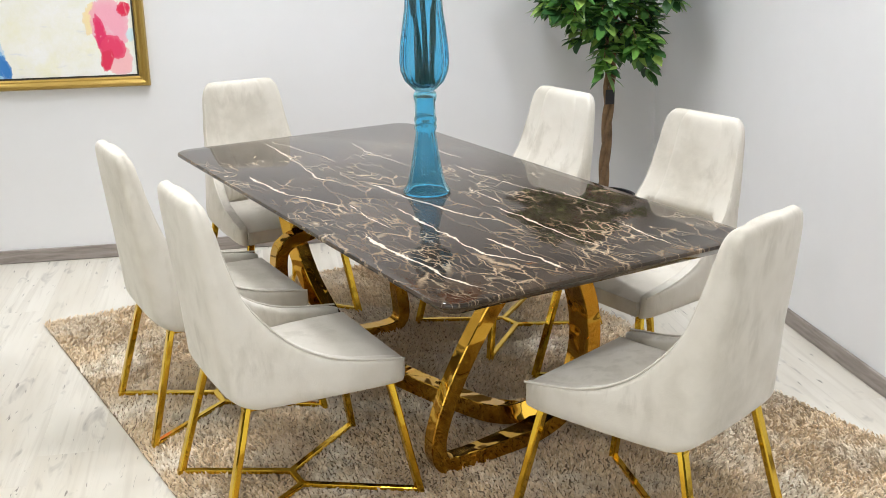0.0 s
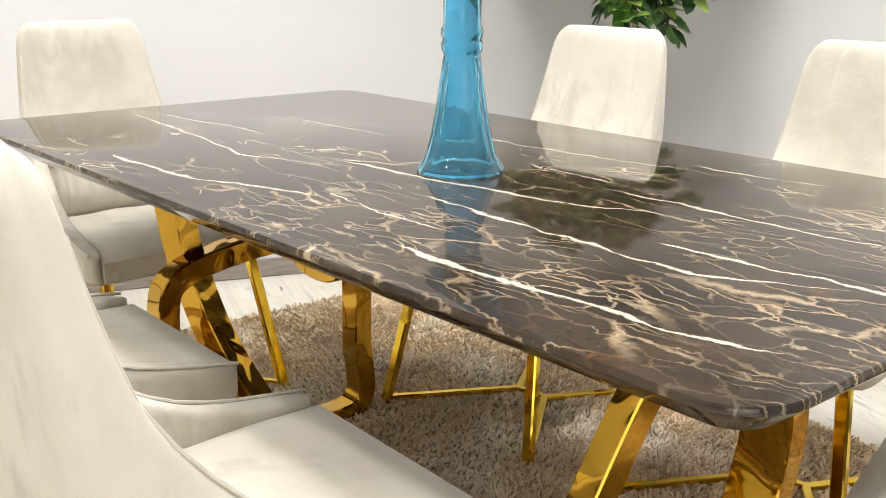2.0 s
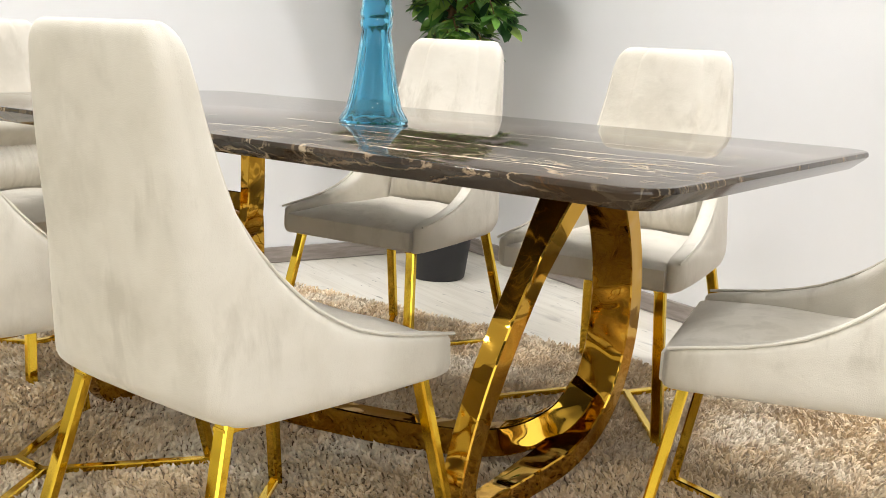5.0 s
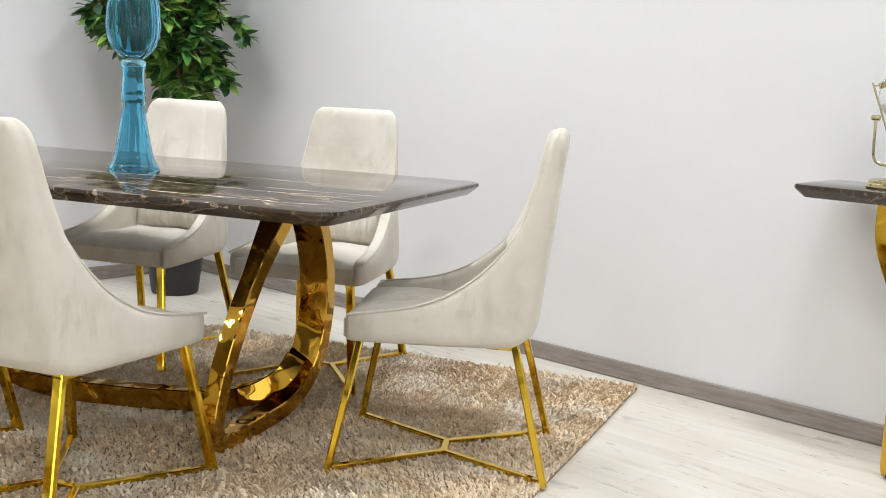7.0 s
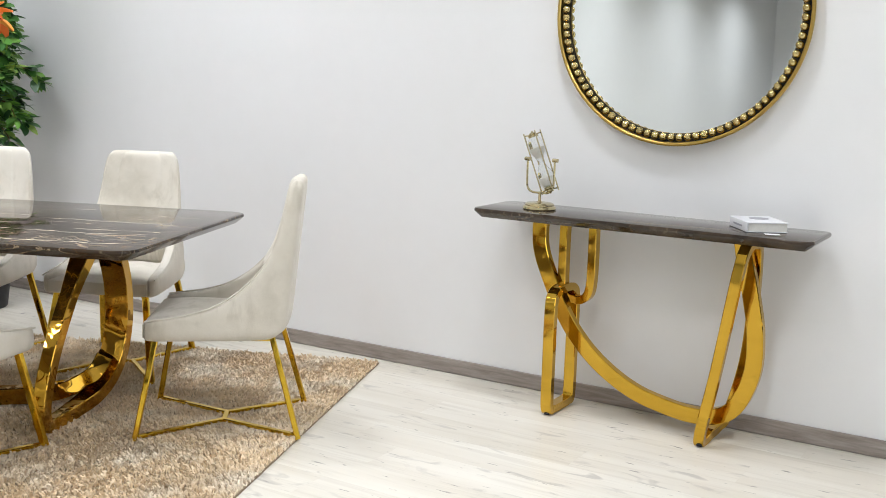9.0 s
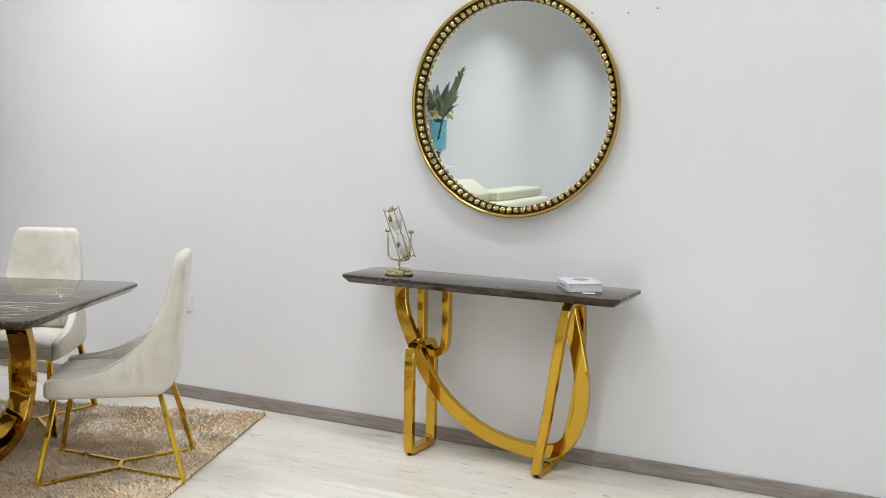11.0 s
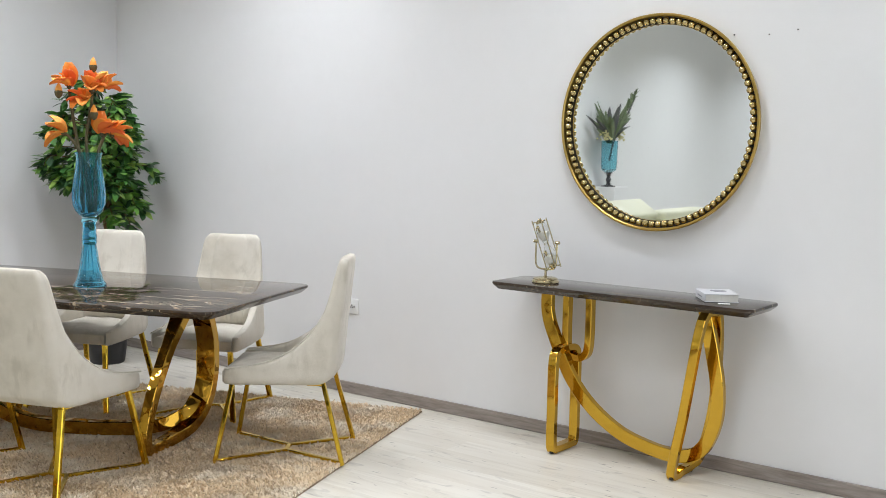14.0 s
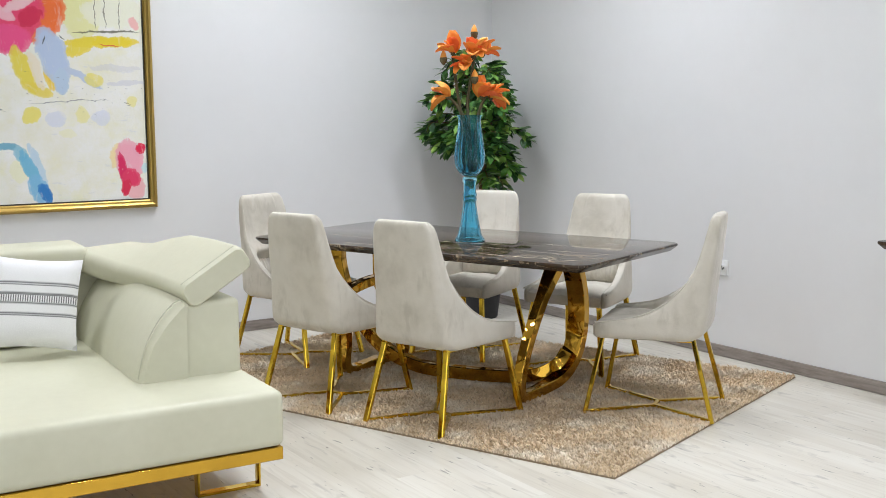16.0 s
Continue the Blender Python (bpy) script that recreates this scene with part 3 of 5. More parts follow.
RUG_TOP = 0.012
L0 = "greige velvet dining chair with gold metal legs"
CHAIRS = [  # x, y, facing in degrees, label
    (0.447, 3.780, 21.5, L0 + " near the sofa"),
    (0.707, 3.170, 20.7, L0 + " beside the table"),
    (1.678, 2.768, 127.8, L0 + " standing askew"),
    (1.958, 3.692, 207.5, L0 + " near the wall"),
    (1.604, 4.307, 206.7, L0 + " before the tree"),
    (0.650, 4.735, -65.8, L0 + " below the painting"),
]
first = None
for cx, cy, ang, lab in CHAIRS:
    m = pose(cx, cy, RUG_TOP - 0.006, 0, 0, ang - 90)
    if first is None:
        first = dining_chair(m, lab)
    else:
        tagged(copy_thing(first, m), lab)

# ---- dining table ----
TC, TA = (1.168, 3.752), 22.7
table = thing("dining_table", pose(TC[0], TC[1], 0.006, 0, 0, TA), "dark brown marble dining table on interlocked polished gold bands", "table")
bm = bmesh.new()
slab(bm, 1.055, 2.07, [(0.034, 0.716), (0.006, 0.738), (0.0, 0.744), (0.0, 0.749), (0.002, 0.753), (0.005, 0.754)], 0.075)
part("tabletop", bm, MARBLE, table, "glossy dark brown marble top with pale veins")
# local frame: x across, y along, towards the painting

bm = bmesh.new()
strap(bm, smooth_path([(-0.045 - 0.255 * y, y, z) for y, z in ((0.665, 0.715), (0.66, 0.60), (0.62, 0.45), (0.53, 0.28), (0.39, 0.14), (0.2, 0.062), (-0.05, 0.045), (-0.25, 0.048), (-0.38, 0.06))] + [(0.10, -0.47, 0.085), (0.165, -0.525, 0.13), (0.20, -0.55, 0.19)]), (0.968, 0.25, 0), 0.065, 0.06)
part("swoop_band", bm, GOLD, table)
bm = bmesh.new()
strap(bm, smooth_path([(x, y, z) for x, y, z in ((-0.255, -0.545, 0.04), (-0.27, -0.55, 0.13), (-0.215, -0.56, 0.30), (-0.108, -0.575, 0.50), (0.018, -0.59, 0.68), (0.085, -0.595, 0.70), (0.165, -0.59, 0.65), (0.25, -0.58, 0.48), (0.27, -0.57, 0.30), (0.225, -0.555, 0.14), (0.11, -0.55, 0.06), (-0.05, -0.545, 0.035), (-0.19, -0.545, 0.028))], 8, True), (0, 1, 0), 0.052, [0.05] * 24 + [0.05 + 0.005 * i for i in range(11)] + [0.10] * 34 + [0.10 - 0.002 * i for i in range(25)] + [0.05] * 10, True)
part("teardrop_band", bm, GOLD, table)
bm = bmesh.new()
strap(bm, smooth_path([(x, 0.56, z) for x, z in ((-0.28, 0.03), (-0.29, 0.2), (-0.30, 0.38), (-0.26, 0.455), (-0.1, 0.49), (0.08, 0.495), (0.19, 0.46), (0.21, 0.38), (0.21, 0.2), (0.20, 0.03), (-0.04, 0.025))], 6, True), (0, 1, 0), 0.05, 0.06, True)
part("upright_loop_band", bm, GOLD, table)
bm = bmesh.new()
strap(bm, smooth_path([(0.12, y, z) for y, z in ((0.46, 0.715), (0.46, 0.5), (0.48, 0.415), (0.56, 0.395), (0.64, 0.415), (0.66, 0.5), (0.66, 0.715))], 6), (1, 0, 0), 0.035, 0.06)
part("hanging_loop_band", bm, GOLD, table)

# ---- shaggy rug ----
RUGM = pose(0.83, 2.075, 0.0, 0, 0, 22.65)
SKEW = 0.0253          # the rug lies slightly out of square
rug = thing("area_rug", RUGM, "beige long-pile shaggy rug under the dining table", "rug")
part("rug_base", boxed((0, 0, 0.0), (2.02, 2.83, 0.008), m=Matrix(((1, -SKEW, 0, 0), (-SKEW, 1, 0, 0), (0, 0, 1, 0), (0, 0, 0, 1)))), RUG_BACK, rug)


def pile():
    rng = np.random.default_rng(5)
    sp = 0.0088
    gx, gy = np.meshgrid(np.arange(0.004, 2.02, sp), np.arange(0.004, 2.83, sp))
    x = gx.ravel() + rng.uniform(-0.005, 0.005, gx.size)
    y = gy.ravel() + rng.uniform(-0.005, 0.005, gx.size)
    x, y = x - SKEW * y, y - SKEW * x
    n = len(x)
    a = rng.uniform(0, 2 * np.pi, n)
    lean = 0.008 + 0.009 * rng.random(n)
    dirn = 2.2 * np.sin(1.9 * x + 1.1 * y) + 1.7 * np.sin(2.3 * y - x) + rng.normal(0, 0.8, n)
    dirn = dirn + 2.0 * np.sin(61 * x + 3 * np.sin(37 * y)) * np.sin(53 * y + 2 * np.sin(29 * x))
    hgt = 0.012 + 0.010 * rng.random(n)
    hgt = hgt * (1 + 0.35 * np.sin(83 * x + 2 * np.sin(41 * y)) * np.sin(77 * y + 2.4 * np.sin(33 * x)))
    w = 0.0032 + 0.0018 * rng.random(n)
    base = np.stack([x, y, np.full(n, 0.007)], 1)
    d = np.stack([np.cos(dirn), np.sin(dirn), np.zeros(n)], 1)
    s = np.stack([np.cos(a), np.sin(a), np.zeros(n)], 1)
    up = np.array([0, 0, 1.0])
    v = np.zeros((n, 6, 3))
    s2 = np.stack([-np.sin(a), np.cos(a), np.zeros(n)], 1)
    v[:, 0] = base + s * w[:, None]
    v[:, 1] = base - s * w[:, None] * 0.5 + s2 * w[:, None] * 0.87
    v[:, 2] = base - s * w[:, None] * 0.5 - s2 * w[:, None] * 0.87
    mid = base + d * (lean * 0.45)[:, None] + up * (hgt * 0.62)[:, None]
    v[:, 3] = mid + s * w[:, None] * 0.9
    v[:, 4] = mid - s * w[:, None] * 0.9
    v[:, 5] = base + d * lean[:, None] + up * (hgt * 0.8)[:, None]
    f0 = np.array([[0, 1, 3], [1, 4, 3], [1, 2, 4], [2, 0, 3], [2, 3, 4], [3, 4, 5]])
    faces = (np.arange(n)[:, None, None] * 6 + f0[None]).reshape(-1, 3)
    me = bpy.data.meshes.new("shag_surface")
    me.from_pydata(v.reshape(-1, 3).tolist(), [], faces.tolist())
    me.materials.append(RUG)
    ob = new("shag_surface", me)
    ob.parent = rug
    return tagged(ob, "tufted beige pile", kind="stuff")


pile()

# ---- vase with flowers ----
VX, VY, VZ = 1.184, 3.672, 0.762
vase = thing("glass_vase", pose(VX, VY, VZ), "tall turquoise glass footed vase on the table", "vase")
bm = bmesh.new()
outer = [(0.078, 0.0), (0.079, 0.005), (0.074, 0.012), (0.062, 0.03), (0.052, 0.07), (0.043, 0.12), (0.036, 0.17), (0.032, 0.205), (0.036, 0.212), (0.037, 0.222), (0.034, 0.229), (0.037, 0.238), (0.037, 0.246), (0.033, 0.255), (0.033, 0.30), (0.037, 0.31), (0.038, 0.322), (0.034, 0.333)]
bowl = [(0.040, 0.345, .3), (0.062, 0.368, .8), (0.075, 0.40, 1), (0.078, 0.435, 1), (0.075, 0.48, 1), (0.067, 0.54, .9), (0.060, 0.59, .7), (0.058, 0.625, .4), (0.064, 0.648, .1), (0.068, 0.655, 0)]
inner = [(0.065, 0.655, 0), (0.060, 0.645, .1), (0.054, 0.62, .4), (0.056, 0.59, .7), (0.063, 0.54, .9), (0.071, 0.48, 1), (0.074, 0.435, 1), (0.071, 0.40, 1), (0.058, 0.372, .8), (0.034, 0.352, .3), (0.004, 0.348, 0)]
foot_in = [(0.0035, 0.322, 0), (0.027, 0.316, 0), (0.0285, 0.26, 0), (0.031, 0.242, 0), (0.029, 0.23, 0), (0.031, 0.218, 0), (0.0275, 0.20, 0), (0.032, 0.165, 0), (0.039, 0.118, 0), (0.048, 0.068, 0), (0.058, 0.03, 0), (0.068, 0.010, 0), (0.074, 0.0, 0)]
ribs = lambda prof: [(r, z, 1.0 if 0.01 < z < 0.19 else 0.0) for r, z, *_ in prof]
lathe(bm, ribs(foot_in) + ribs(outer) + [(0.003, 0.335)], 72, 0.0018, 12)
part("pedestal", bm, BLUE, vase, "bell-shaped turquoise glass foot with rings")
bm = bmesh.new()
lathe(bm, [(0.003, 0.3365), (0.032, 0.338, 0)] + bowl + inner, 72, 0.0030, 14)
part("bowl", bm, BLUE, vase, "fluted tulip-shaped turquoise glass bowl")


def petal(bm, root, direction, length, width, droop, rng, blunt=0.86):
    D = Vector(direction).normalized()
    S = D.cross(Vector((0, 0, 1)))
    S = S.normalized() if S.length > 0.05 else Vector((1, 0, 0))
    N = S.cross(D)
    rows = []
    for i in range(6):
        t = i / 5
        w = width * math.sin(math.pi * (0.12 + blunt * t)) ** 0.8
        p = Vector(root) + D * length * t + Vector((0, 0, -droop * t * t)) + N * 0.012 * math.sin(3 * t)
        cup = 0.25 * w
        rows.append([bm.verts.new(p - S * w / 2 + N * cup), bm.verts.new(p), bm.verts.new(p + S * w / 2 + N * cup)])
    for a, b in zip(rows, rows[1:]):
        for j in range(2):
            bm.faces.new((a[j], a[j + 1], b[j + 1], b[j]))


def thicken(ob, t):
    s = ob.modifiers.new("thickness", "SOLIDIFY")
    s.thickness = t
    return ob


def flower_stem(name, path, blooms, buds, label, seed):
    rng = random.Random(seed)
    st = thing(name, pose(VX, VY, VZ), label, "flower", "flowers in the tall vase")
    bm = bmesh.new()
    pts = smooth_path(path, 6)
    tube(bm, pts, [0.0095 - 0.003 * i / len(pts) for i in range(len(pts))], 8)
    part("stem", bm, STEM, st)
    for (x, y, z), tilt, size in blooms:
        bm = bmesh.new()
        az = math.atan2(y, x) + rng.uniform(-0.4, 0.4)
        axis = Vector((math.cos(az) * math.cos(radians(tilt)), math.sin(az) * math.cos(radians(tilt)), math.sin(radians(tilt))))
        A = axis.orthogonal().normalized()
        B = axis.cross(A)
        for k in range(7):
            t = 2 * math.pi * k / 7 + rng.uniform(-0.2, 0.2)
            d = axis * 1.05 + (A * math.cos(t) + B * math.sin(t)) * rng.uniform(0.6, 1.25)
            petal(bm, (x, y, z), d, size * rng.uniform(0.74, 0.98), size * rng.uniform(0.58, 0.78), size * rng.uniform(-0.12, 0.1), rng, 0.78)
        thicken(part("bloom", bm, PETAL, st, "open orange bloom"), 0.0015)
        bm = bmesh.new()
        lathe(bm, [(0.002, -0.014), (0.011, -0.006), (0.012, 0.004), (0.006, 0.016)], 10, centre=(x, y, z))
        part("calyx", bm, STEM, st)
    for x, y, z in buds:
        bm = bmesh.new()
        lathe(bm, [(0.002, -0.03), (0.014, -0.018), (0.018, 0.0), (0.014, 0.02), (0.006, 0.036), (0.001, 0.042)], 12, centre=(x, y, z))
        part("bud", bm, PETAL, st, "closed orange bud")
        bm = bmesh.new()
        lathe(bm, [(0.004, -0.034), (0.0165, -0.02), (0.0195, -0.004), (0.0175, 0.004)], 12, centre=(x, y, z))
        part("bud_cup", bm, STEM, st)
    return st


flower_stem("flower_stem", [(0.004, -0.01, 0.355), (0.0, 0.0, 0.55), (-0.005, 0.01, 0.72), (0.02, 0.0, 0.9), (0.03, 0.0, 1.04)],
            [((0.0, -0.03, 0.955), 40, 0.11), ((0.085, 0.0, 0.965), 38, 0.11), ((0.05, 0.03, 0.955), 55, 0.11)], [(0.03, 0.0, 1.075), (0.0, -0.05, 0.845)], "tall stem with orange flowers and a bud on top", 1)
flower_stem("flower_stem", [(-0.02, 0.02, 0.355), (-0.025, 0.03, 0.6), (-0.05, 0.045, 0.8), (-0.07, 0.05, 0.95)],
            [((-0.07, 0.05, 0.97), 45, 0.11), ((-0.02, 0.0, 0.90), 20, 0.095)], [(-0.12, 0.06, 0.945)], "thorny stem with an orange flower and side bud", 2)
flower_stem("flower_stem", [(0.02, -0.015, 0.355), (0.03, -0.02, 0.6), (0.06, -0.03, 0.72), (0.095, -0.03, 0.76)],
            [((0.055, -0.03, 0.745), 40, 0.12), ((0.105, -0.04, 0.74), 5, 0.115)], [], "short stem with two amber orange flowers", 3)
flower_stem("flower_stem", [(-0.01, -0.02, 0.355), (-0.035, -0.02, 0.6), (-0.08, 0.02, 0.72), (-0.12, 0.05, 0.75)],
            [((-0.105, 0.045, 0.745), 5, 0.12)], [], "short stem with a red-orange flower", 4)

# ---- potted tree ----
PX, PY = 2.262, 5.20
tree = thing("potted_tree", pose(PX, PY, 0), "artificial ficus tree with twisted trunk in a black pot", "tree")
bm = bmesh.new()
lathe(bm, [(0.002, 0.0), (0.105, 0.0), (0.112, 0.008), (0.145, 0.27), (0.155, 0.275), (0.155, 0.30), (0.140, 0.30), (0.135, 0.25), (0.002, 0.25)], 32)
part("pot", bm, DARK, tree, "black plastic flower pot")
bm = bmesh.new()
lathe(bm, [(0.002, 0.251), (0.07, 0.258), (0.133, 0.252), (0.133, 0.246)], 24)
part("soil", bm, SOIL, tree)
for k in range(3):
    bm = bmesh.new()
    pts = []
    for i in range(40):
        t = i / 39
        a = 2 * math.pi * (k / 3 + 1.9 * t) + 0.3 * math.sin(9 * t)
        r = 0.013 + 0.010 * t * t
        pts.append((r * math.cos(a) - 0.01 + 0.02 * math.sin(2 * t), r * math.sin(a), 0.25 + 0.95 * t))
    tube(bm, pts, [0.016 - 0.006 * i / 39 for i in range(40)], 9)
    part("trunk", bm, BARK, tree, "twisted brown liana trunk")


def crown():
    rng = random.Random(11)
    bmL, bmB = bmesh.new(), bmesh.new()
    tips = []
    for k in range(60):
        az = 2.399 * k + rng.uniform(-0.3, 0.3)
        f = k / 59
        z0 = 0.97 + 0.50 * f
        z = 0.97 + 0.84 * f + rng.uniform(-0.06, 0.06)
        R = 0.295 * math.sin(math.pi * (0.20 + 0.72 * f)) ** 0.75 * rng.uniform(0.72, 1.08)
        end = Vector((R * math.cos(az) - 0.055, R * math.sin(az) + 0.015, z))
        side = 0.84 * math.cos(az) - 0.55 * math.sin(az)
        if side < 0.15 and z < 1.32:                  # the lower crown hangs to one side
            end.z += 0.30 * min(0.15 - side, 0.9) * (1.32 - z) / 0.35
            end.x, end.y = end.x * 0.8, end.y * 0.8
        end.x = min(end.x, 0.36)
        end.y = min(end.y, 0.40)
        a = Vector((0, 0, z0))
        mid = a.lerp(end, 0.5) + Vector((0, 0, 0.05))
        pts = smooth_path([a, mid, end, end + Vector((0.04 * math.cos(az), 0.04 * math.sin(az), -0.07))], 4)
        tube(bmB, pts, [0.006 - 0.0045 * i / len(pts) for i in range(len(pts))], 5)
        for q in range(2, len(pts)):
            for _ in range(4):
                tips.append((pts[q], az))
    for p, az in tips:
        a = az + rng.uniform(-1.6, 1.6)
        tilt = rng.uniform(-1.0, 0.35)
        D = Vector((math.cos(a) * math.cos(tilt), math.sin(a) * math.cos(tilt), math.sin(tilt)))
        L, W = rng.uniform(0.06, 0.105), rng.uniform(0.036, 0.058)
        S = D.cross(Vector((0, 0, 1))).normalized()
        S = (S + Vector((0, 0, rng.uniform(-0.6, 0.6)))).normalized()
        N = S.cross(D)
        base = Vector(p) + D * 0.012
        if base.x + D.x * L > 0.425 or base.y + D.y * L > 0.47:
            continue
        prof = [(0.0, 0.02), (0.25, 0.85), (0.5, 1.0), (0.78, 0.6), (1.0, 0.0)]
        rows = []
        for t, w in prof:
            c = base + D * L * t - N * 0.012 * t * t
            if w == 0.0:
                rows.append([bmL.verts.new(c)])
            else:
                rows.append([bmL.verts.new(c - S * W * w / 2 + N * 0.004 * w), bmL.verts.new(c), bmL.verts.new(c + S * W * w / 2 + N * 0.004 * w)])
        for r0, r1 in zip(rows, rows[1:]):
            if len(r1) == 3:
                for j in range(2):
                    bmL.faces.new((r0[j], r0[j + 1], r1[j + 1], r1[j]))
            else:
                bmL.faces.new((r0[0], r0[1], r1[0]))
                bmL.faces.new((r0[1], r0[2], r1[0]))
    part("branch_work", bmB, BARK, tree)
    me = part("foliage", bmL, LEAF, tree, "dense glossy green ficus leaves")
    me["kind"] = "stuff"


crown()
tag = boxed((-0.022, -0.047, 0.755), (0.022, -0.043, 0.825), 0.001, 1)
part("price_tag", tag, DARK, tree, "small black hanging price tag")

# ---- console table ----
CON = pose(2.650, 1.499, 0.004, 0, 0, 2.23)
con = thing("console_table", CON, "dark marble console table with gold looped band base", "console table")
bm = bmesh.new()
slab(bm, 0.335, 1.345, [(0.030, 0.782), (0.004, 0.803), (0.0, 0.808), (0.0, 0.815), (0.002, 0.819), (0.005, 0.820)], 0.04)
part("tabletop", bm, MARBLE_DARK, con, "glossy dark brown marble top")
bm = bmesh.new()
strap(bm, smooth_path([(0.03, y - 1.496, z) for y, z in ((1.945, 0.782), (1.94, 0.66), (1.89, 0.53), (1.80, 0.36), (1.68, 0.23), (1.53, 0.135), (1.38, 0.09), (1.23, 0.075), (1.11, 0.12), (1.045, 0.26), (1.04, 0.42), (1.07, 0.58), (1.10, 0.70), (1.115, 0.782))]), (1, 0, 0), 0.062, 0.035)
part("swoop_band", bm, GOLD_SMOOTH, con)
bm = bmesh.new()
strap(bm, smooth_path([(-0.10, -0.31, 0.03), (-0.10, -0.355, 0.3), (-0.09, -0.405, 0.66), (-0.06, -0.42, 0.755), (0.0, -0.425, 0.768), (0.07, -0.425, 0.74), (0.10, -0.42, 0.55), (0.12, -0.40, 0.3), (0.12, -0.35, 0.08), (0.08, -0.32, 0.03), (0.0, -0.312, 0.02)], 8, True), (0, 1, 0), 0.036, 0.04, True)
part("teardrop_band", bm, GOLD_SMOOTH, con)
bm = bmesh.new()
strap(bm, smooth_path([(x, 0.322, z) for x, z in ((-0.105, 0.035), (-0.108, 0.2), (-0.108, 0.43), (-0.085, 0.495), (0.0, 0.51), (0.085, 0.495), (0.108, 0.43), (0.108, 0.2), (0.105, 0.035), (0.07, 0.018), (0.0, 0.016), (-0.07, 0.018))], 6, True), (0, 1, 0), 0.034, 0.045, True)
part("upright_loop_band", bm, GOLD_SMOOTH, con)
bm = bmesh.new()
strap(bm, smooth_path([(0.06, y, z) for y, z in ((0.352, 0.782), (0.352, 0.56), (0.342, 0.48), (0.295, 0.455), (0.245, 0.47), (0.225, 0.54), (0.225, 0.782))], 6), (1, 0, 0), 0.034, 0.045)
part("hanging_loop_band", bm, GOLD_SMOOTH, con)
for fx, fy in ((-0.10, 0.322), (0.10, 0.322), (-0.10, -0.312), (0.08, -0.318)):
    bm = bmesh.new()
    lathe(bm, [(0.012, 0.0), (0.013, 0.004), (0.010, 0.014)], 12, centre=(fx, fy, 0.0))
    part("levelling_foot", bm, DARK, con, "small black levelling foot")

# ---- hourglass on the console ----
hg = thing("hourglass", pose(2.612, 1.935, 0.8255, 0, 0, 92), "brass tilting hourglass on a round base", "hourglass")
bm = bmesh.new()
lathe(bm, [(0.002, 0.0), (0.066, 0.0), (0.068, 0.004), (0.066, 0.012), (0.060, 0.016), (0.060, 0.021), (0.052, 0.026), (0.012, 0.028), (0.006, 0.034), (0.006, 0.06), (0.010, 0.064), (0.010, 0.070), (0.002, 0.072)], 32)
part("base", bm, BRASS, hg, "stepped round brass base")
bm = bmesh.new()
tube(bm, smooth_path([(-0.060, 0, 0.205), (-0.060, 0, 0.13), (-0.056, 0, 0.085), (-0.035, 0, 0.068), (0.0, 0, 0.066), (0.035, 0, 0.068), (0.056, 0, 0.085), (0.060, 0, 0.13), (0.060, 0, 0.205)], 5), 0.0042, 8)
part("yoke", bm, BRASS, hg)
TIL = pose(0, 0, 0.190, 0, 22, 0)
for sx in (-1, 1):
    bm = bmesh.new()
    lathe(bm, [(0.002, -0.014), (0.008, -0.012), (0.008, 0.010), (0.003, 0.014)], 10)
    bmesh.ops.transform(bm, matrix=pose(sx * 0.062, 0, 0.200, 0, 90, 0), verts=bm.verts)
    part("pivot_screw", bm, BRASS, hg)
bm = bmesh.new()
lathe(bm, [(0.002, -0.105), (0.020, -0.104), (0.030, -0.085), (0.030, -0.045), (0.014, -0.012), (0.006, 0.0), (0.014, 0.012), (0.030, 0.045), (0.030, 0.085), (0.020, 0.104), (0.002, 0.105)], 24)
bmesh.ops.transform(bm, matrix=TIL, verts=bm.verts)
g = part("glass_bulb", bm, CLEAR, hg, "clear glass double bulb")
bm = bmesh.new()
lathe(bm, [(0.002, 0.016), (0.013, 0.020), (0.027, 0.046), (0.027, 0.060), (0.002, 0.064)], 20)
bmesh.ops.transform(bm, matrix=TIL, verts=bm.verts)
part("sand", bm, SAND, g, "white sand")
bm = bmesh.new()
lathe(bm, [(0.002, -0.100), (0.018, -0.099), (0.027, -0.084), (0.026, -0.066), (0.002, -0.052)], 20)
bmesh.ops.transform(bm, matrix=TIL, verts=bm.verts)
part("sand", bm, SAND, g, "white sand")
for sz in (-1, 1):
    bm = bmesh.new()
    lathe(bm, [(0.002, 0.104), (0.020, 0.104), (0.021, 0.112), (0.014, 0.116), (0.014, 0.122), (0.005, 0.126), (0.002, 0.132)], 16)
    for a in range(4):
        tube(bm, [(0, 0, 0.114), (0.036 * math.cos(radians(90 * a + 45)), 0.036 * math.sin(radians(90 * a + 45)), 0.118)], 0.003, 6)
    bmesh.ops.transform(bm, matrix=TIL @ Matrix.Diagonal((1, 1, sz, 1)), verts=bm.verts)
    part("end_cap", bm, BRASS, hg)
for a in range(4):
    bm = bmesh.new()
    c, s = 0.036 * math.cos(radians(90 * a + 45)), 0.036 * math.sin(radians(90 * a + 45))
    tube(bm, [TIL @ Vector((c, s, -0.128)), TIL @ Vector((c, s, 0.128))], 0.0028, 6)
    part("cage_rod", bm, BRASS, hg)

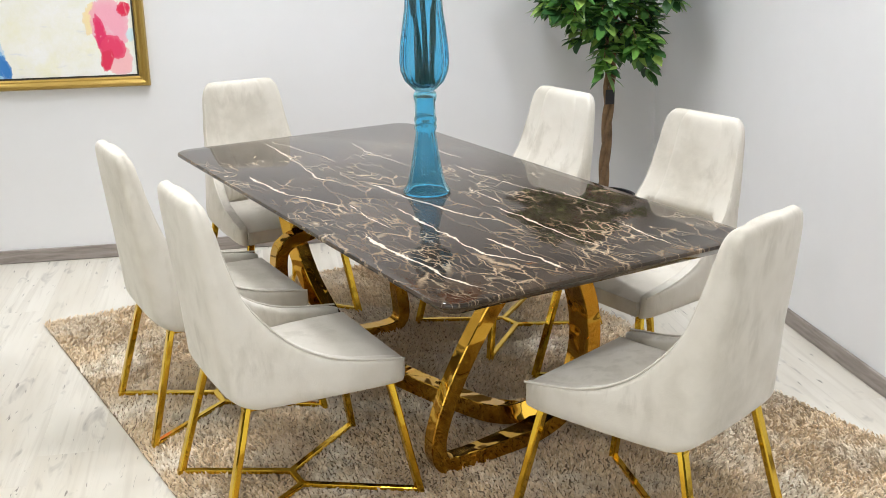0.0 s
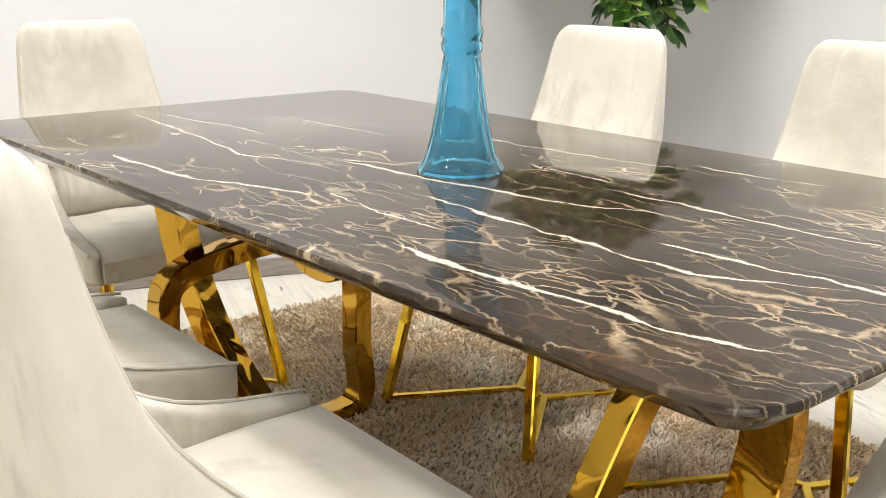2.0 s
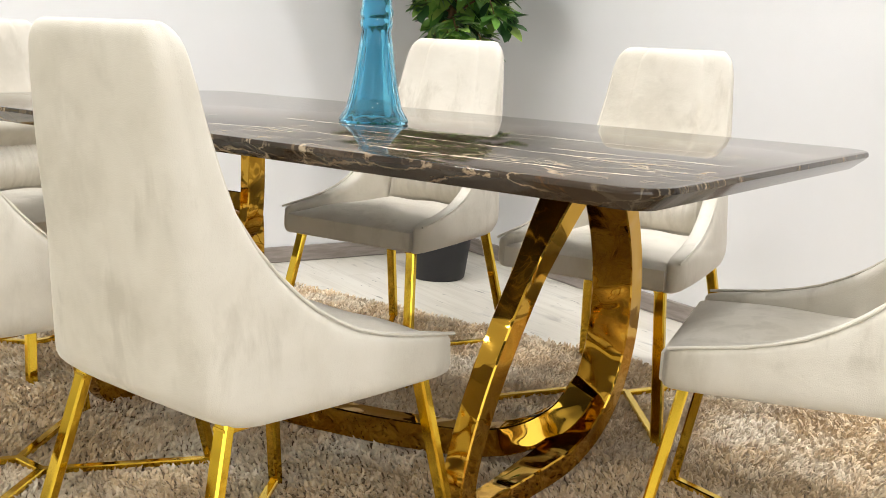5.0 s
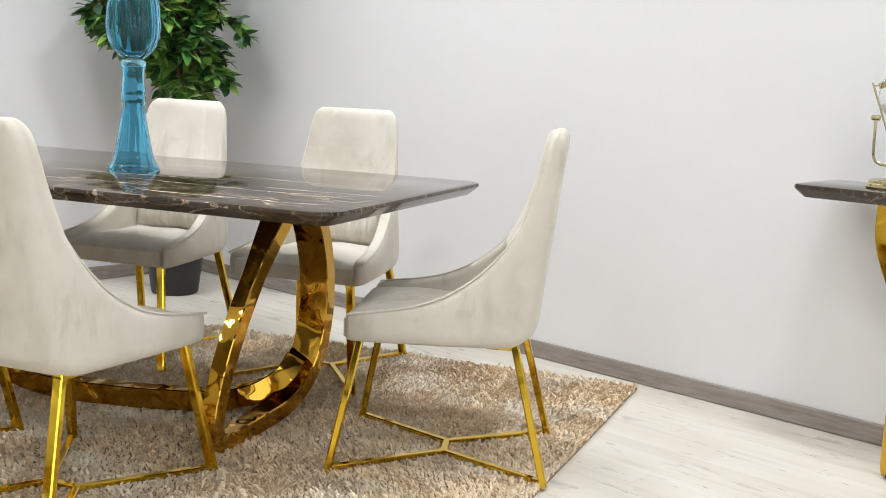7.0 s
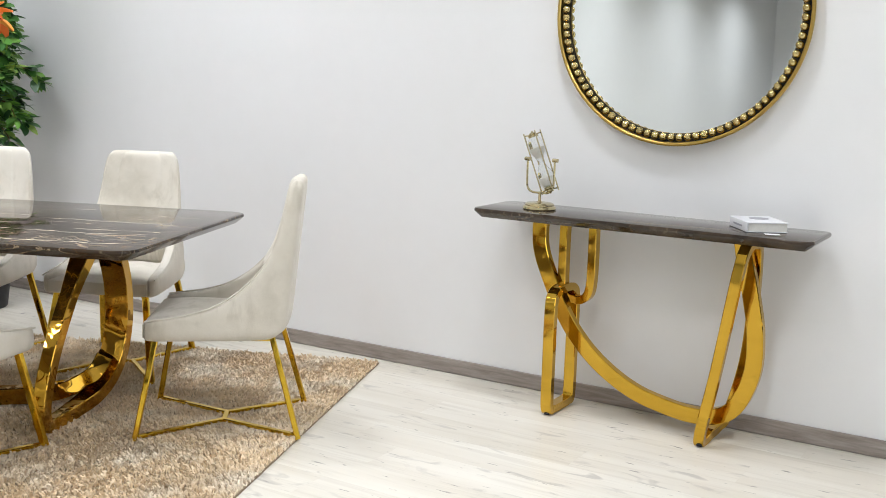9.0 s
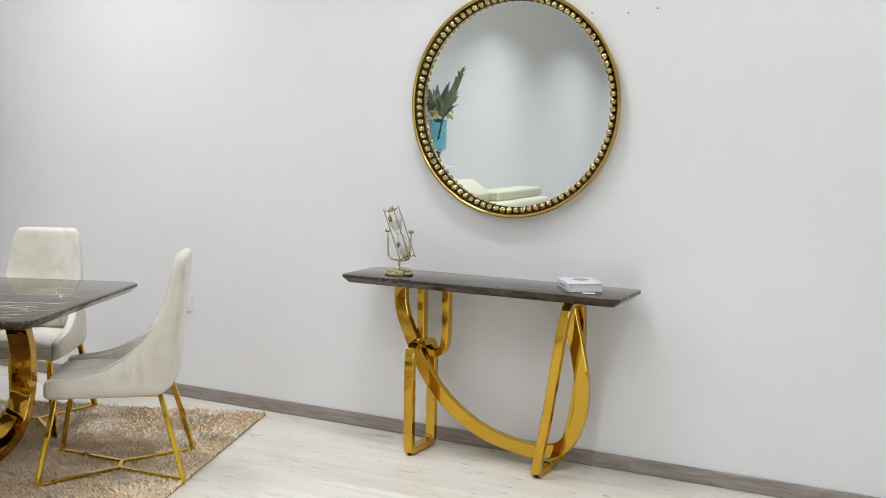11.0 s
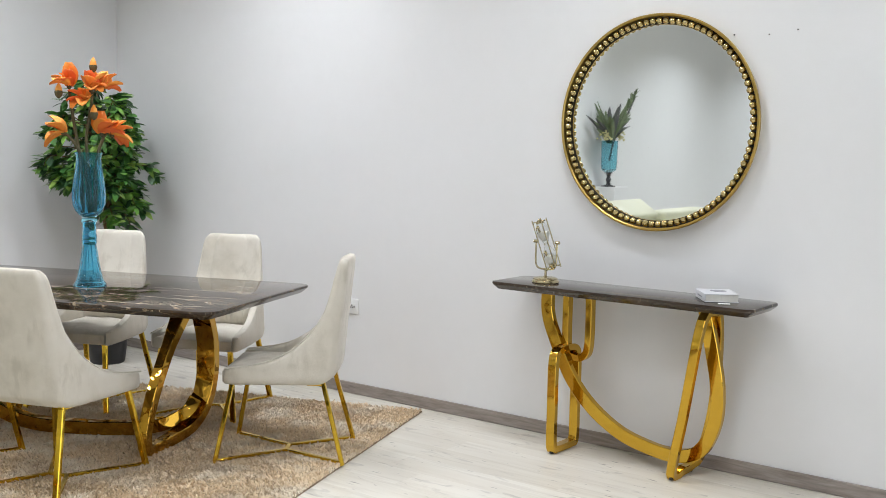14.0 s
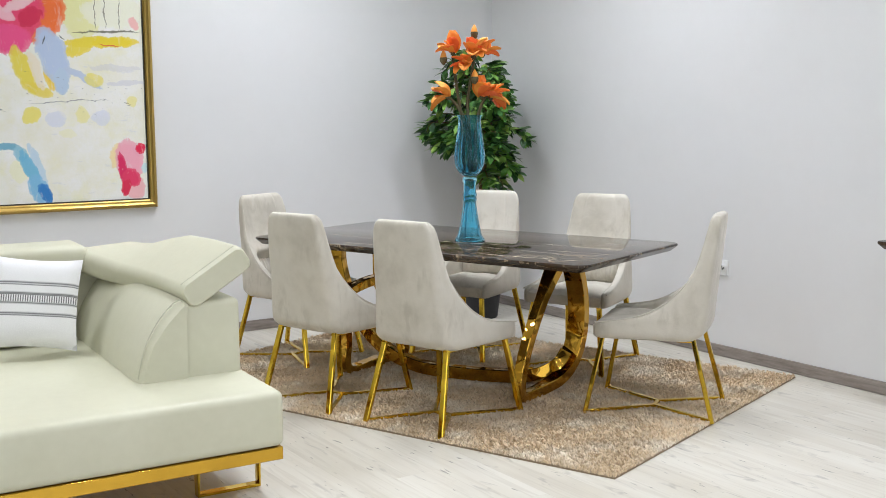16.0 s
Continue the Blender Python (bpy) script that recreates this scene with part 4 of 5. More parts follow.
# ---- book on the console ----
book = thing("book", pose(2.700, 1.068, 0.8255, 0, 0, -52) @ Matrix.Diagonal((0.88, 0.80, 0.92, 1)), "thick pale hardcover book lying flat", "book")
part("back_cover", boxed((-0.085, -0.115, 0.0), (0.085, 0.115, 0.003), 0.001, 1), COVER, book)
part("page_block", boxed((-0.080, -0.110, 0.003), (0.082, 0.110, 0.035), 0.001, 1), PAPER, book)
part("front_cover", boxed((-0.085, -0.115, 0.035), (0.085, 0.115, 0.039), 0.001, 1), COVER, book)
part("spine", boxed((-0.088, -0.115, 0.0), (-0.082, 0.115, 0.039), 0.002, 2), COVER, book)
bm = bmesh.new()
lathe(bm, [(0.001, 0.0), (0.042, 0.0), (0.042, 0.0006), (0.001, 0.0007)], 24, centre=(0.01, 0.03, 0.039))
part("cover_print", bm, GREY_INK, book, "round grey cover print")
part("spine_print", boxed((-0.0888, -0.05, 0.015), (-0.0878, 0.06, 0.022)), GREY_INK, book, "unreadable grey spine bar")
card = thing("price_card", pose(2.592, 0.985, 0.8255, 0, 0, 28), "small white price card lying on the console", "card")
part("card_sheet", boxed((-0.016, -0.026, 0.0), (0.016, 0.026, 0.0015)), PLASTIC, card)

# ---- round mirror ----
MY, MZ, MR = 1.470, 1.612, 0.511
mir = thing("wall_mirror", ROOM @ Matrix.Translation((XR, MY, MZ)) @ pose(0, 0, 0, 0, -90, 0), "round wall mirror in a beaded gold frame", "mirror")
bm = bmesh.new()
lathe(bm, [(MR - 0.022, 0.0), (MR - 0.016, 0.002), (MR - 0.002, 0.030), (MR, 0.036), (MR, 0.046), (MR - 0.004, 0.050), (MR - 0.010, 0.050), (MR - 0.014, 0.046), (MR - 0.016, 0.018), (MR - 0.05, 0.016), (MR - 0.05, 0.006), (MR - 0.014, 0.004)], 128, close=True)
part("frame", bm, FRAME_GOLD, mir, "deep brushed gold rim")
bm = bmesh.new()
lathe(bm, [(0.002, 0.012), (MR - 0.05, 0.012), (MR - 0.05, 0.004), (0.002, 0.004)], 128)
part("mirror_glass", bm, MIRROR, mir)
bm = bmesh.new()
lathe(bm, [(MR - 0.0165, 0.0185), (MR - 0.049, 0.0165), (MR - 0.049, 0.0190), (MR - 0.0165, 0.0205)], 96, close=True)
part("groove", bm, FRAME_DARK, mir, "dark recess behind the beads")
NB = 90
bm = bmesh.new()
bmesh.ops.create_icosphere(bm, subdivisions=2, radius=0.0158)
bead = part("bead", bm, BEAD, mir)
bead.location = (MR - 0.034, 0, 0.037)
for k in range(1, NB):
    b2 = bead.copy()
    scene.collection.objects.link(b2)
    a = 2 * math.pi * k / NB
    b2.location = ((MR - 0.034) * math.cos(a), (MR - 0.034) * math.sin(a), 0.037)

# ---- wall socket ----
sock = thing("wall_socket", ROOM @ pose(XR, 3.408, 0.526), "white double wall socket", "socket")
part("plate", boxed((-0.010, -0.045, -0.045), (0.0, 0.045, 0.045), 0.003, 2), PLASTIC, sock)
part("insert", boxed((-0.0125, -0.033, -0.018), (-0.009, 0.033, 0.018), 0.001, 1), PLASTIC, sock)
for sy, sz in ((-0.018, 0), (0.018, 0), (0, 0.006), (-0.007, -0.006), (0.007, -0.006)):
    part("pin_hole", boxed((-0.0132, sy - 0.004, sz - 0.005), (-0.0120, sy + 0.004, sz + 0.005)), DARK, sock)

# ---- dark studs standing in for nail holes in the wall ----
for ny, nz in ((0.826, 2.020), (0.953, 2.005), (1.115, 2.010)):
    bm = bmesh.new()
    lathe(bm, [(0.002, 0.0), (0.003, 0.001), (0.003, 0.006), (0.002, 0.007)], 8)
    bmesh.ops.transform(bm, matrix=pose(0, 0, 0, 0, -90, 0), verts=bm.verts)
    nail = mesh_ob("nail_hole_stud", bm, DARK)
    nail.matrix_world = ROOM @ Matrix.Translation((XR, ny, nz))
    tagged(nail, "small dark stud standing in for a nail hole in the white wall", "nail", "nails in the wall")

# ---- painting ----
PL, PR, PB, PT = -1.55, 0.104, 0.852, 2.36
FW = 0.062


def paint_mat():
    m, nt, b = nodes_of("abstract_canvas")
    v = coords(nt)
    warp = add(nt, "ShaderNodeTexNoise", Scale=9.0, Detail=7.0, Roughness=0.7)
    nt.links.new(v, warp.inputs["Vector"])
    mv = nt.nodes.new("ShaderNodeVectorMath")
    mv.operation = "MULTIPLY_ADD"
    nt.links.new(warp.outputs["Color"], mv.inputs[0])
    mv.inputs[1].default_value = (0.07, 0.0, 0.07)
    nt.links.new(v, mv.inputs[2])
    sepw = nt.nodes.new("ShaderNodeSeparateXYZ")
    nt.links.new(mv.outputs[0], sepw.inputs[0])
    X, Z = sepw.outputs[0], sepw.outputs[2]
    c = mixc(nt, ramp(nt, noise_of(nt, v, 5, 5, 0.7), [(0.35, 0.0), (0.65, 1.0)]), (0.84, 0.82, 0.68), (0.89, 0.88, 0.86))
    c = mixc(nt, ramp(nt, noise_of(nt, mv.outputs[0], 4.3, 4, 0.6), [(0.54, 0.0), (0.70, 0.45)]), c, (0.84, 0.80, 0.42))
    c = mixc(nt, ramp(nt, noise_of(nt, coords(nt, (9, 1, 30)), 1.0, 3, 0.6), [(0.62, 0.0), (0.72, 0.4)]), c, (0.64, 0.66, 0.74))
    SP = [  # x, z, half width, half height, turn, colour, strength
        (-0.31, 2.06, 0.13, 0.20, 0, (0.80, 0.78, 0.34), 0.85), (-0.12, 2.03, 0.20, 0.09, 2, (0.86, 0.85, 0.70), 0.9), (-0.19, 1.85, 0.23, 0.035, 3, (0.84, 0.66, 0.03), 1.0), (-0.33, 1.82, 0.09, 0.05, 30, (0.84, 0.68, 0.05), 0.95), (0.0, 1.97, 0.025, 0.035, 0, (0.88, 0.42, 0.42), 0.8),
        (-0.52, 1.98, 0.16, 0.11, 60, (0.88, 0.17, 0.03), 1.0), (-0.68, 2.01, 0.17, 0.17, 0, (0.82, 0.06, 0.17), 1.0), (-0.73, 1.85, 0.13, 0.09, 0, (0.86, 0.08, 0.26), 1.0), (-0.66, 2.05, 0.10, 0.035, 25, (0.90, 0.62, 0.66), 0.9), (-0.60, 1.98, 0.08, 0.05, 30, (0.66, 0.01, 0.07), 0.9), (-0.75, 2.0, 0.08, 0.03, -30, (0.90, 0.55, 0.62), 0.85),
        (-0.65, 1.68, 0.055, 0.15, 22, (0.82, 0.68, 0.06), 0.95), (-0.57, 1.57, 0.09, 0.035, -25, (0.82, 0.66, 0.08), 0.9), (-0.50, 1.68, 0.04, 0.12, 8, (0.86, 0.62, 0.05), 0.95), (-0.58, 1.68, 0.03, 0.12, 20, (0.88, 0.78, 0.62), 0.85),
        (-0.48, 1.76, 0.085, 0.19, 20, (0.50, 0.60, 0.80), 1.0), (-0.44, 1.62, 0.05, 0.08, 0, (0.50, 0.62, 0.78), 1.0), (-0.31, 1.64, 0.13, 0.022, -30, (0.52, 0.60, 0.76), 0.95), (-0.25, 1.63, 0.06, 0.04, -20, (0.84, 0.74, 0.15), 0.8),
        (-0.12, 1.70, 0.16, 0.02, 0, (0.66, 0.66, 0.70), 0.5), (-0.06, 1.61, 0.12, 0.018, 2, (0.66, 0.66, 0.72), 0.6), (-0.62, 1.42, 0.055, 0.05, 10, (0.85, 0.74, 0.10), 0.85), (-0.33, 1.42, 0.04, 0.05, 20, (0.86, 0.80, 0.30), 0.75), (-0.03, 1.50, 0.035, 0.035, 0, (0.86, 0.78, 0.25), 0.75), (-0.48, 1.40, 0.06, 0.05, 0, (0.66, 0.70, 0.84), 0.6), (-0.22, 1.40, 0.06, 0.05, 0, (0.68, 0.72, 0.86), 0.6), (-0.42, 1.31, 0.05, 0.03, 0, (0.86, 0.84, 0.56), 0.6), (-0.70, 1.10, 0.05, 0.07, 0, (0.85, 0.84, 0.55), 0.6),
        (-0.78, 1.24, 0.10, 0.022, -5, (0.16, 0.42, 0.58), 0.95), (-0.69, 1.20, 0.04, 0.05, 40, (0.30, 0.56, 0.68), 0.95), (-0.60, 1.14, 0.025, 0.14, 20, (0.52, 0.68, 0.82), 0.85), (-0.64, 1.10, 0.035, 0.14, 22, (0.16, 0.48, 0.70), 0.95), (-0.60, 0.99, 0.055, 0.10, 15, (0.22, 0.50, 0.74), 0.95), (-0.565, 0.96, 0.035, 0.07, 20, (0.03, 0.20, 0.55), 1.0),
        (-0.145, 1.18, 0.03, 0.08, -15, (0.90, 0.70, 0.30), 0.8), (-0.06, 1.15, 0.09, 0.13, 5, (0.88, 0.40, 0.50), 1.0), (-0.03, 0.98, 0.07, 0.08, 10, (0.90, 0.48, 0.50), 0.95), (-0.10, 1.09, 0.03, 0.11, 12, (0.74, 0.02, 0.12), 1.0), (-0.05, 1.04, 0.055, 0.06, 30, (0.78, 0.04, 0.13), 1.0), (-0.085, 0.98, 0.03, 0.06, -20, (0.72, 0.02, 0.08), 1.0), (0.01, 1.22, 0.032, 0.035, 0, (0.74, 0.01, 0.07), 1.0), (0.035, 1.10, 0.02, 0.03, 0, (0.55, 0.76, 0.80), 0.8),
        (-1.20, 1.5, 0.2, 0.3, 15, (0.50, 0.64, 0.76), 0.7), (-1.25, 1.1, 0.16, 0.12, 0, (0.84, 0.70, 0.15), 0.8),
        (-0.17, 1.915, 0.20, 0.007, 2, (0.10, 0.10, 0.05), 0.85), (-0.16, 1.83, 0.06, 0.004, -2, (0.75, 0.08, 0.05), 0.9), (-0.40, 1.50, 0.24, 0.003, 4, (0.16, 0.16, 0.18), 0.7), (-0.53, 1.85, 0.005, 0.03, -20, (0.06, 0.07, 0.09), 0.9), (-0.43, 1.87, 0.02, 0.005, -40, (0.06, 0.07, 0.09), 0.9)] + [
        (x, 2.03, 0.0035, 0.10, 0, (0.16, 0.15, 0.10), 0.8) for x in (-0.23, -0.17, -0.087)]
    rag = calc(nt, "MULTIPLY", calc(nt, "SUBTRACT", noise_of(nt, coords(nt, (1, 1, 0.6), rot=(0, radians(20), 0)), 26, 6, 0.75, 0.6), 0.5), 1.1)
    for x, z, a, h2, turn, col, st in SP:
        cs, sn = math.cos(radians(turn)), math.sin(radians(turn))
        dx, dz = calc(nt, "SUBTRACT", X, x + 0.035), calc(nt, "SUBTRACT", Z, z + 0.035)
        u = calc(nt, "ADD", calc(nt, "MULTIPLY", dx, cs / a), calc(nt, "MULTIPLY", dz, sn / a))
        w = calc(nt, "ADD", calc(nt, "MULTIPLY", dx, -sn / h2), calc(nt, "MULTIPLY", dz, cs / h2))
        d = calc(nt, "ADD", calc(nt, "MULTIPLY", u, u), calc(nt, "MULTIPLY", w, w))
        c = mixc(nt, ramp(nt, calc(nt, "ADD", d, rag), [(0.5, st), (0.9, st * 0.8), (1.0, 0.0)]), c, col)
    dash = ramp(nt, noise_of(nt, coords(nt, (26, 1, 70)), 1.0, 3, 0.6, 0.6), [(0.66, 0.0), (0.70, 0.8)])
    band = ramp(nt, calc(nt, "ABSOLUTE", calc(nt, "SUBTRACT", Z, 1.585)), [(0.09, 1.0), (0.15, 0.0)])
    c = mixc(nt, calc(nt, "MULTIPLY", dash, band), c, (0.10, 0.10, 0.12))
    streak = ramp(nt, noise_of(nt, coords(nt, (14, 1, 5), rot=(0, radians(25), 0)), 1.0, 6, 0.7, 1.2), [(0.58, 0.0), (0.72, 0.55)])
    c = mixc(nt, streak, c, (0.88, 0.86, 0.80))
    nt.links.new(c, b.inputs["Base Color"])
    b.inputs["Roughness"].default_value = 0.45
    bump(nt, b, noise_of(nt, mv.outputs[0], 40, 4, 0.7), 0.35, 0.004)
    return m


pic = thing("framed_painting", ROOM @ pose(0.118, YB, 0.008), "large abstract colourful canvas in a gilded frame", "painting")
part("canvas", boxed((PL + 0.05, -0.022, PB + 0.05), (PR - 0.05, -0.014, PT - 0.05)), paint_mat(), pic, "abstract canvas in red, yellow and blue", False)
part("backing", boxed((PL + 0.012, -0.010, PB + 0.012), (PR - 0.012, 0.0, PT - 0.012)), FRAME_DARK, pic)


def frame_side(a, b, inward):
    """A mitred moulding with a raised outer lip and an inner dark groove."""
    bm = bmesh.new()
    a, b, n = Vector(a), Vector(b), Vector(inward)
    T = (b - a).normalized()
    prof = [(0.0, 0.0), (0.0, -0.030), (0.006, -0.040), (0.018, -0.042), (0.026, -0.034), (0.034, -0.032), (0.042, -0.036), (0.048, -0.032), (0.050, -0.024), (0.050, 0.0)]
    rings = [[bm.verts.new(p + n * w + T * (w * s) + Vector((0, d, 0))) for w, d in prof] for p, s in ((a, 1), (b, -1))]
    k = len(prof)
    for j in range(k):
        bm.faces.new((rings[0][j], rings[0][(j + 1) % k], rings[1][(j + 1) % k], rings[1][j]))
    bm.faces.new(rings[0])
    bm.faces.new(rings[1])
    return bm


for a, b, n in (((PL, 0, PB), (PR, 0, PB), (0, 0, 1)), ((PR, 0, PB), (PR, 0, PT), (-1, 0, 0)), ((PR, 0, PT), (PL, 0, PT), (0, 0, -1)), ((PL, 0, PT), (PL, 0, PB), (1, 0, 0))):
    part("frame_moulding", frame_side(a, b, n), FRAME_GOLD, pic, "ridged gilded moulding")
# dark strips on the canvas edge paint in the moulding's shadow
for lo, hi in (((PL + 0.05, -0.026, PB + 0.05), (PR - 0.05, -0.0215, PB + 0.057)), ((PR - 0.057, -0.026, PB + 0.057), (PR - 0.05, -0.0215, PT - 0.05))):
    part("painted_shadow_strip", boxed(lo, hi), FRAME_DARK, pic)

# ---- sofa ----
sofa = thing("corner_sofa", pose(0, 0, 0), "cream leather corner sofa with adjustable headrests and gold base trim", "sofa")


def soft_box(lo, hi, bev, m=None, dome=0.0, seg=4):
    bm = bmesh.new()
    box(bm, lo, hi, bev, seg)
    return bm if m is None else (bmesh.ops.transform(bm, matrix=m, verts=bm.verts), bm)[1]


SX, SY = -0.355, 2.52
part("chaise_seat", soft_box((-1.95, SY, 0.215), (SX, 3.95, 0.425), 0.03), LEATHER, sofa, "deep cream leather seat")
part("long_seat", soft_box((-4.3, 3.15, 0.215), (-1.955, 4.0, 0.425), 0.03), LEATHER, sofa)
part("gold_trim", boxed((-1.93, SY + 0.012, 0.164), (SX - 0.006, 3.9, 0.213), 0.003, 1), GOLD_TRIM, sofa, "polished gold base rail")
part("gold_trim", boxed((-4.28, 3.17, 0.164), (-1.94, 4.15, 0.213), 0.003, 1), GOLD_TRIM, sofa)
part("back_frame", soft_box((-0.612, 2.90, 0.32), (SX - 0.02, 4.10, 0.715), 0.025), LEATHER, sofa, "cream leather back panel")
part("back_frame", soft_box((-4.3, 4.0, 0.32), (-0.57, 4.22, 0.715), 0.025), LEATHER, sofa)


def wedge(y0, y1):
    """Back cushion leaning against the frame, thicker at the foot."""
    bm = bmesh.new()
    prof = [(-0.785, 0.425), (-0.778, 0.47), (-0.745, 0.56), (-0.69, 0.655), (-0.635, 0.712), (-0.60, 0.724), (-0.585, 0.718), (-0.614, 0.69), (-0.614, 0.425)]
    rings = []
    for y, ins in ((y0, 0.02), (y0 + 0.02, 0.004), (y0 + 0.06, 0), (y1 - 0.06, 0), (y1 - 0.02, 0.004), (y1, 0.02)):
        rings.append([bm.verts.new((x + (ins if x < -0.6 else 0), y, z - (ins if z > 0.6 else 0))) for x, z in prof])
    k = len(prof)
    for a, b in zip(rings, rings[1:]):
        for j in range(k):
            bm.faces.new((a[j], a[(j + 1) % k], b[(j + 1) % k], b[j]))
    bm.faces.new(rings[0])
    bm.faces.new(rings[-1])
    return bm


part("back_cushion", wedge(2.885, 3.995), LEATHER, sofa, "sloping cream leather back cushion")
bm = bmesh.new()
tube(bm, smooth_path([(x - 0.002, 2.906, z + 0.001) for x, z in ((-0.779, 0.44), (-0.745, 0.563), (-0.69, 0.657), (-0.636, 0.713), (-0.60, 0.724))], 4), 0.0022, 6)
part("seam", bm, PIPING, sofa, "stitched leather seam")
part("back_cushion", soft_box((-4.25, 3.78, 0.425), (-0.85, 4.06, 0.74), 0.06), LEATHER, sofa)


def headrest(m, length):
    bm = bmesh.new()
    box(bm, (-0.145, -length / 2, -0.055), (0.145, length / 2, 0.055), 0.035, 4)
    bmesh.ops.transform(bm, matrix=m, verts=bm.verts)
    return bm


def twisted_headrest():
    """One long pad that lies flat by the corner and rises towards its free end."""
    bm = bmesh.new()
    rings = []
    for y, x, z, tilt, k in ((4.08, -0.60, 0.765, -4, 0.80), (4.05, -0.60, 0.767, -4, 0.97), (3.9, -0.595, 0.770, -6, 1), (3.74, -0.575, 0.775, -10, 1), (3.58, -0.53, 0.788, -22, 1), (3.42, -0.485, 0.80, -31, 1), (3.2, -0.47, 0.803, -32, 1), (2.94, -0.468, 0.803, -32, 1), (2.905, -0.468, 0.803, -32, 0.95), (2.89, -0.468, 0.803, -32, 0.80)):
        m = pose(x, y, z, 0, tilt, 0)
        rings.append([bm.verts.new(m @ Vector((a * (1 - (1 - k) * 0.3), 0, b * k))) for a, b in round_rect(0.30, 0.112, 0.036, 5)])
    n = len(rings[0])
    for a, b in zip(rings, rings[1:]):
        for q in range(n):
            bm.faces.new((a[q], a[(q + 1) % n], b[(q + 1) % n], b[q]))
    bm.faces.new(rings[0])
    bm.faces.new(rings[-1])
    return bm


part("headrest", twisted_headrest(), LEATHER, sofa, "raised tilted cream leather headrest")
bm = bmesh.new()
hm = pose(-0.468, 3.24, 0.803, 0, -32, 0)
tube(bm, [hm @ Vector((x, -0.325, 0.054)) for x in (-0.125, -0.06, 0.0, 0.06, 0.125)], 0.002, 6)
part("seam", bm, PIPING, sofa, "stitched leather seam")
part("headrest", headrest(pose(-1.10, 4.02, 0.79, 0, 0, 90), 0.76), LEATHER, sofa)
part("headrest", headrest(pose(-2.2, 4.10, 0.86, 35, 0, 0) @ pose(0, 0, 0, 0, 0, 90), 1.4), LEATHER, sofa, "raised cream leather headrest")
part("headrest", headrest(pose(-3.62, 4.05, 0.79, 0, 0, 90), 1.3), LEATHER, sofa)
for fx, fy in ((-0.495, 2.76), (-0.495, 3.7), (-1.8, 2.76), (-4.1, 3.9)):
    bm = bmesh.new()
    strap(bm, [Vector((fx - 0.12, fy, 0.166)), Vector((fx - 0.12, fy, 0.006)), Vector((fx + 0.12, fy, 0.006)), Vector((fx + 0.12, fy, 0.166))], (0, 1, 0), 0.014, 0.042)
    part("sled_foot", bm, GOLD_LEG, sofa, "polished gold sled foot")


def cushion_mesh(w, h, t):
    bm = bmesh.new()
    n = 14
    grid = {}
    for sgn in (-1, 1):
        for i in range(n + 1):
            for j in range(n + 1):
                u, v = i / n * 2 - 1, j / n * 2 - 1
                edge = max(abs(u), abs(v))
                if sgn == 1 and edge == 1.0:
                    grid[sgn, i, j] = grid[-1, i, j]
                    continue
                pin = 1 - 0.07 * (1 - abs(v) ** 2) * abs(u) ** 3, 1 - 0.07 * (1 - abs(u) ** 2) * abs(v) ** 3
                b = t * ((1 - u ** 4) * (1 - v ** 4)) ** 0.6
                grid[sgn, i, j] = bm.verts.new((u * w / 2 * pin[0], sgn * b / 2 + 0.004 * math.sin(6 * u + 3 * v) * (1 - edge), v * h / 2 * pin[1]))
        for i in range(n):
            for j in range(n):
                bm.faces.new((grid[sgn, i, j], grid[sgn, i + 1, j], grid[sgn, i + 1, j + 1], grid[sgn, i, j + 1]))
    return bm


def cushion_mat():
    m, nt, b = nodes_of("striped_white_cotton")
    tc = nt.nodes.new("ShaderNodeTexCoord")
    sp = nt.nodes.new("ShaderNodeSeparateXYZ")
    nt.links.new(tc.outputs["Object"], sp.inputs[0])
    z = sp.outputs[2]
    c = mixc(nt, noise_of(nt, tc.outputs["Object"], 200, 2), (0.76, 0.75, 0.75), (0.84, 0.83, 0.83))
    for z0, hw in ((0.078, 0.003), (0.069, 0.001), (0.034, 0.003), (0.029, 0.001), (-0.006, 0.003), (-0.049, 0.003), (-0.057, 0.001)):
        d = calc(nt, "ABSOLUTE", calc(nt, "SUBTRACT", z, z0))
        c = mixc(nt, ramp(nt, d, [(hw, 0.85), (hw + 0.0015, 0.0)]), c, (0.03, 0.03, 0.035))
    d = calc(nt, "ABSOLUTE", calc(nt, "SUBTRACT", z, 0.0125))
    zig = add(nt, "ShaderNodeTexWave", Scale=34.0, Distortion=0.0)
    nt.links.new(tc.outputs["Object"], zig.inputs["Vector"])
    c = mixc(nt, calc(nt, "MULTIPLY", ramp(nt, d, [(0.012, 1.0), (0.013, 0.0)]), ramp(nt, zig.outputs[0], [(0.5, 0.0), (0.55, 0.8)])), c, (0.05, 0.05, 0.055))
    nt.links.new(c, b.inputs["Base Color"])
    b.inputs["Roughness"].default_value = 0.9
    bump(nt, b, noise_of(nt, tc.outputs["Object"], 320, 2), 0.3, 0.003)
    return m


pil = mesh_ob("throw_cushion", cushion_mesh(0.36, 0.385, 0.12), cushion_mat())
pil.matrix_world = pose(-1.015, 3.58, 0.652, -16, 6, -14)
tagged(pil, "white cotton cushion with black woven stripes on the sofa", "cushion")

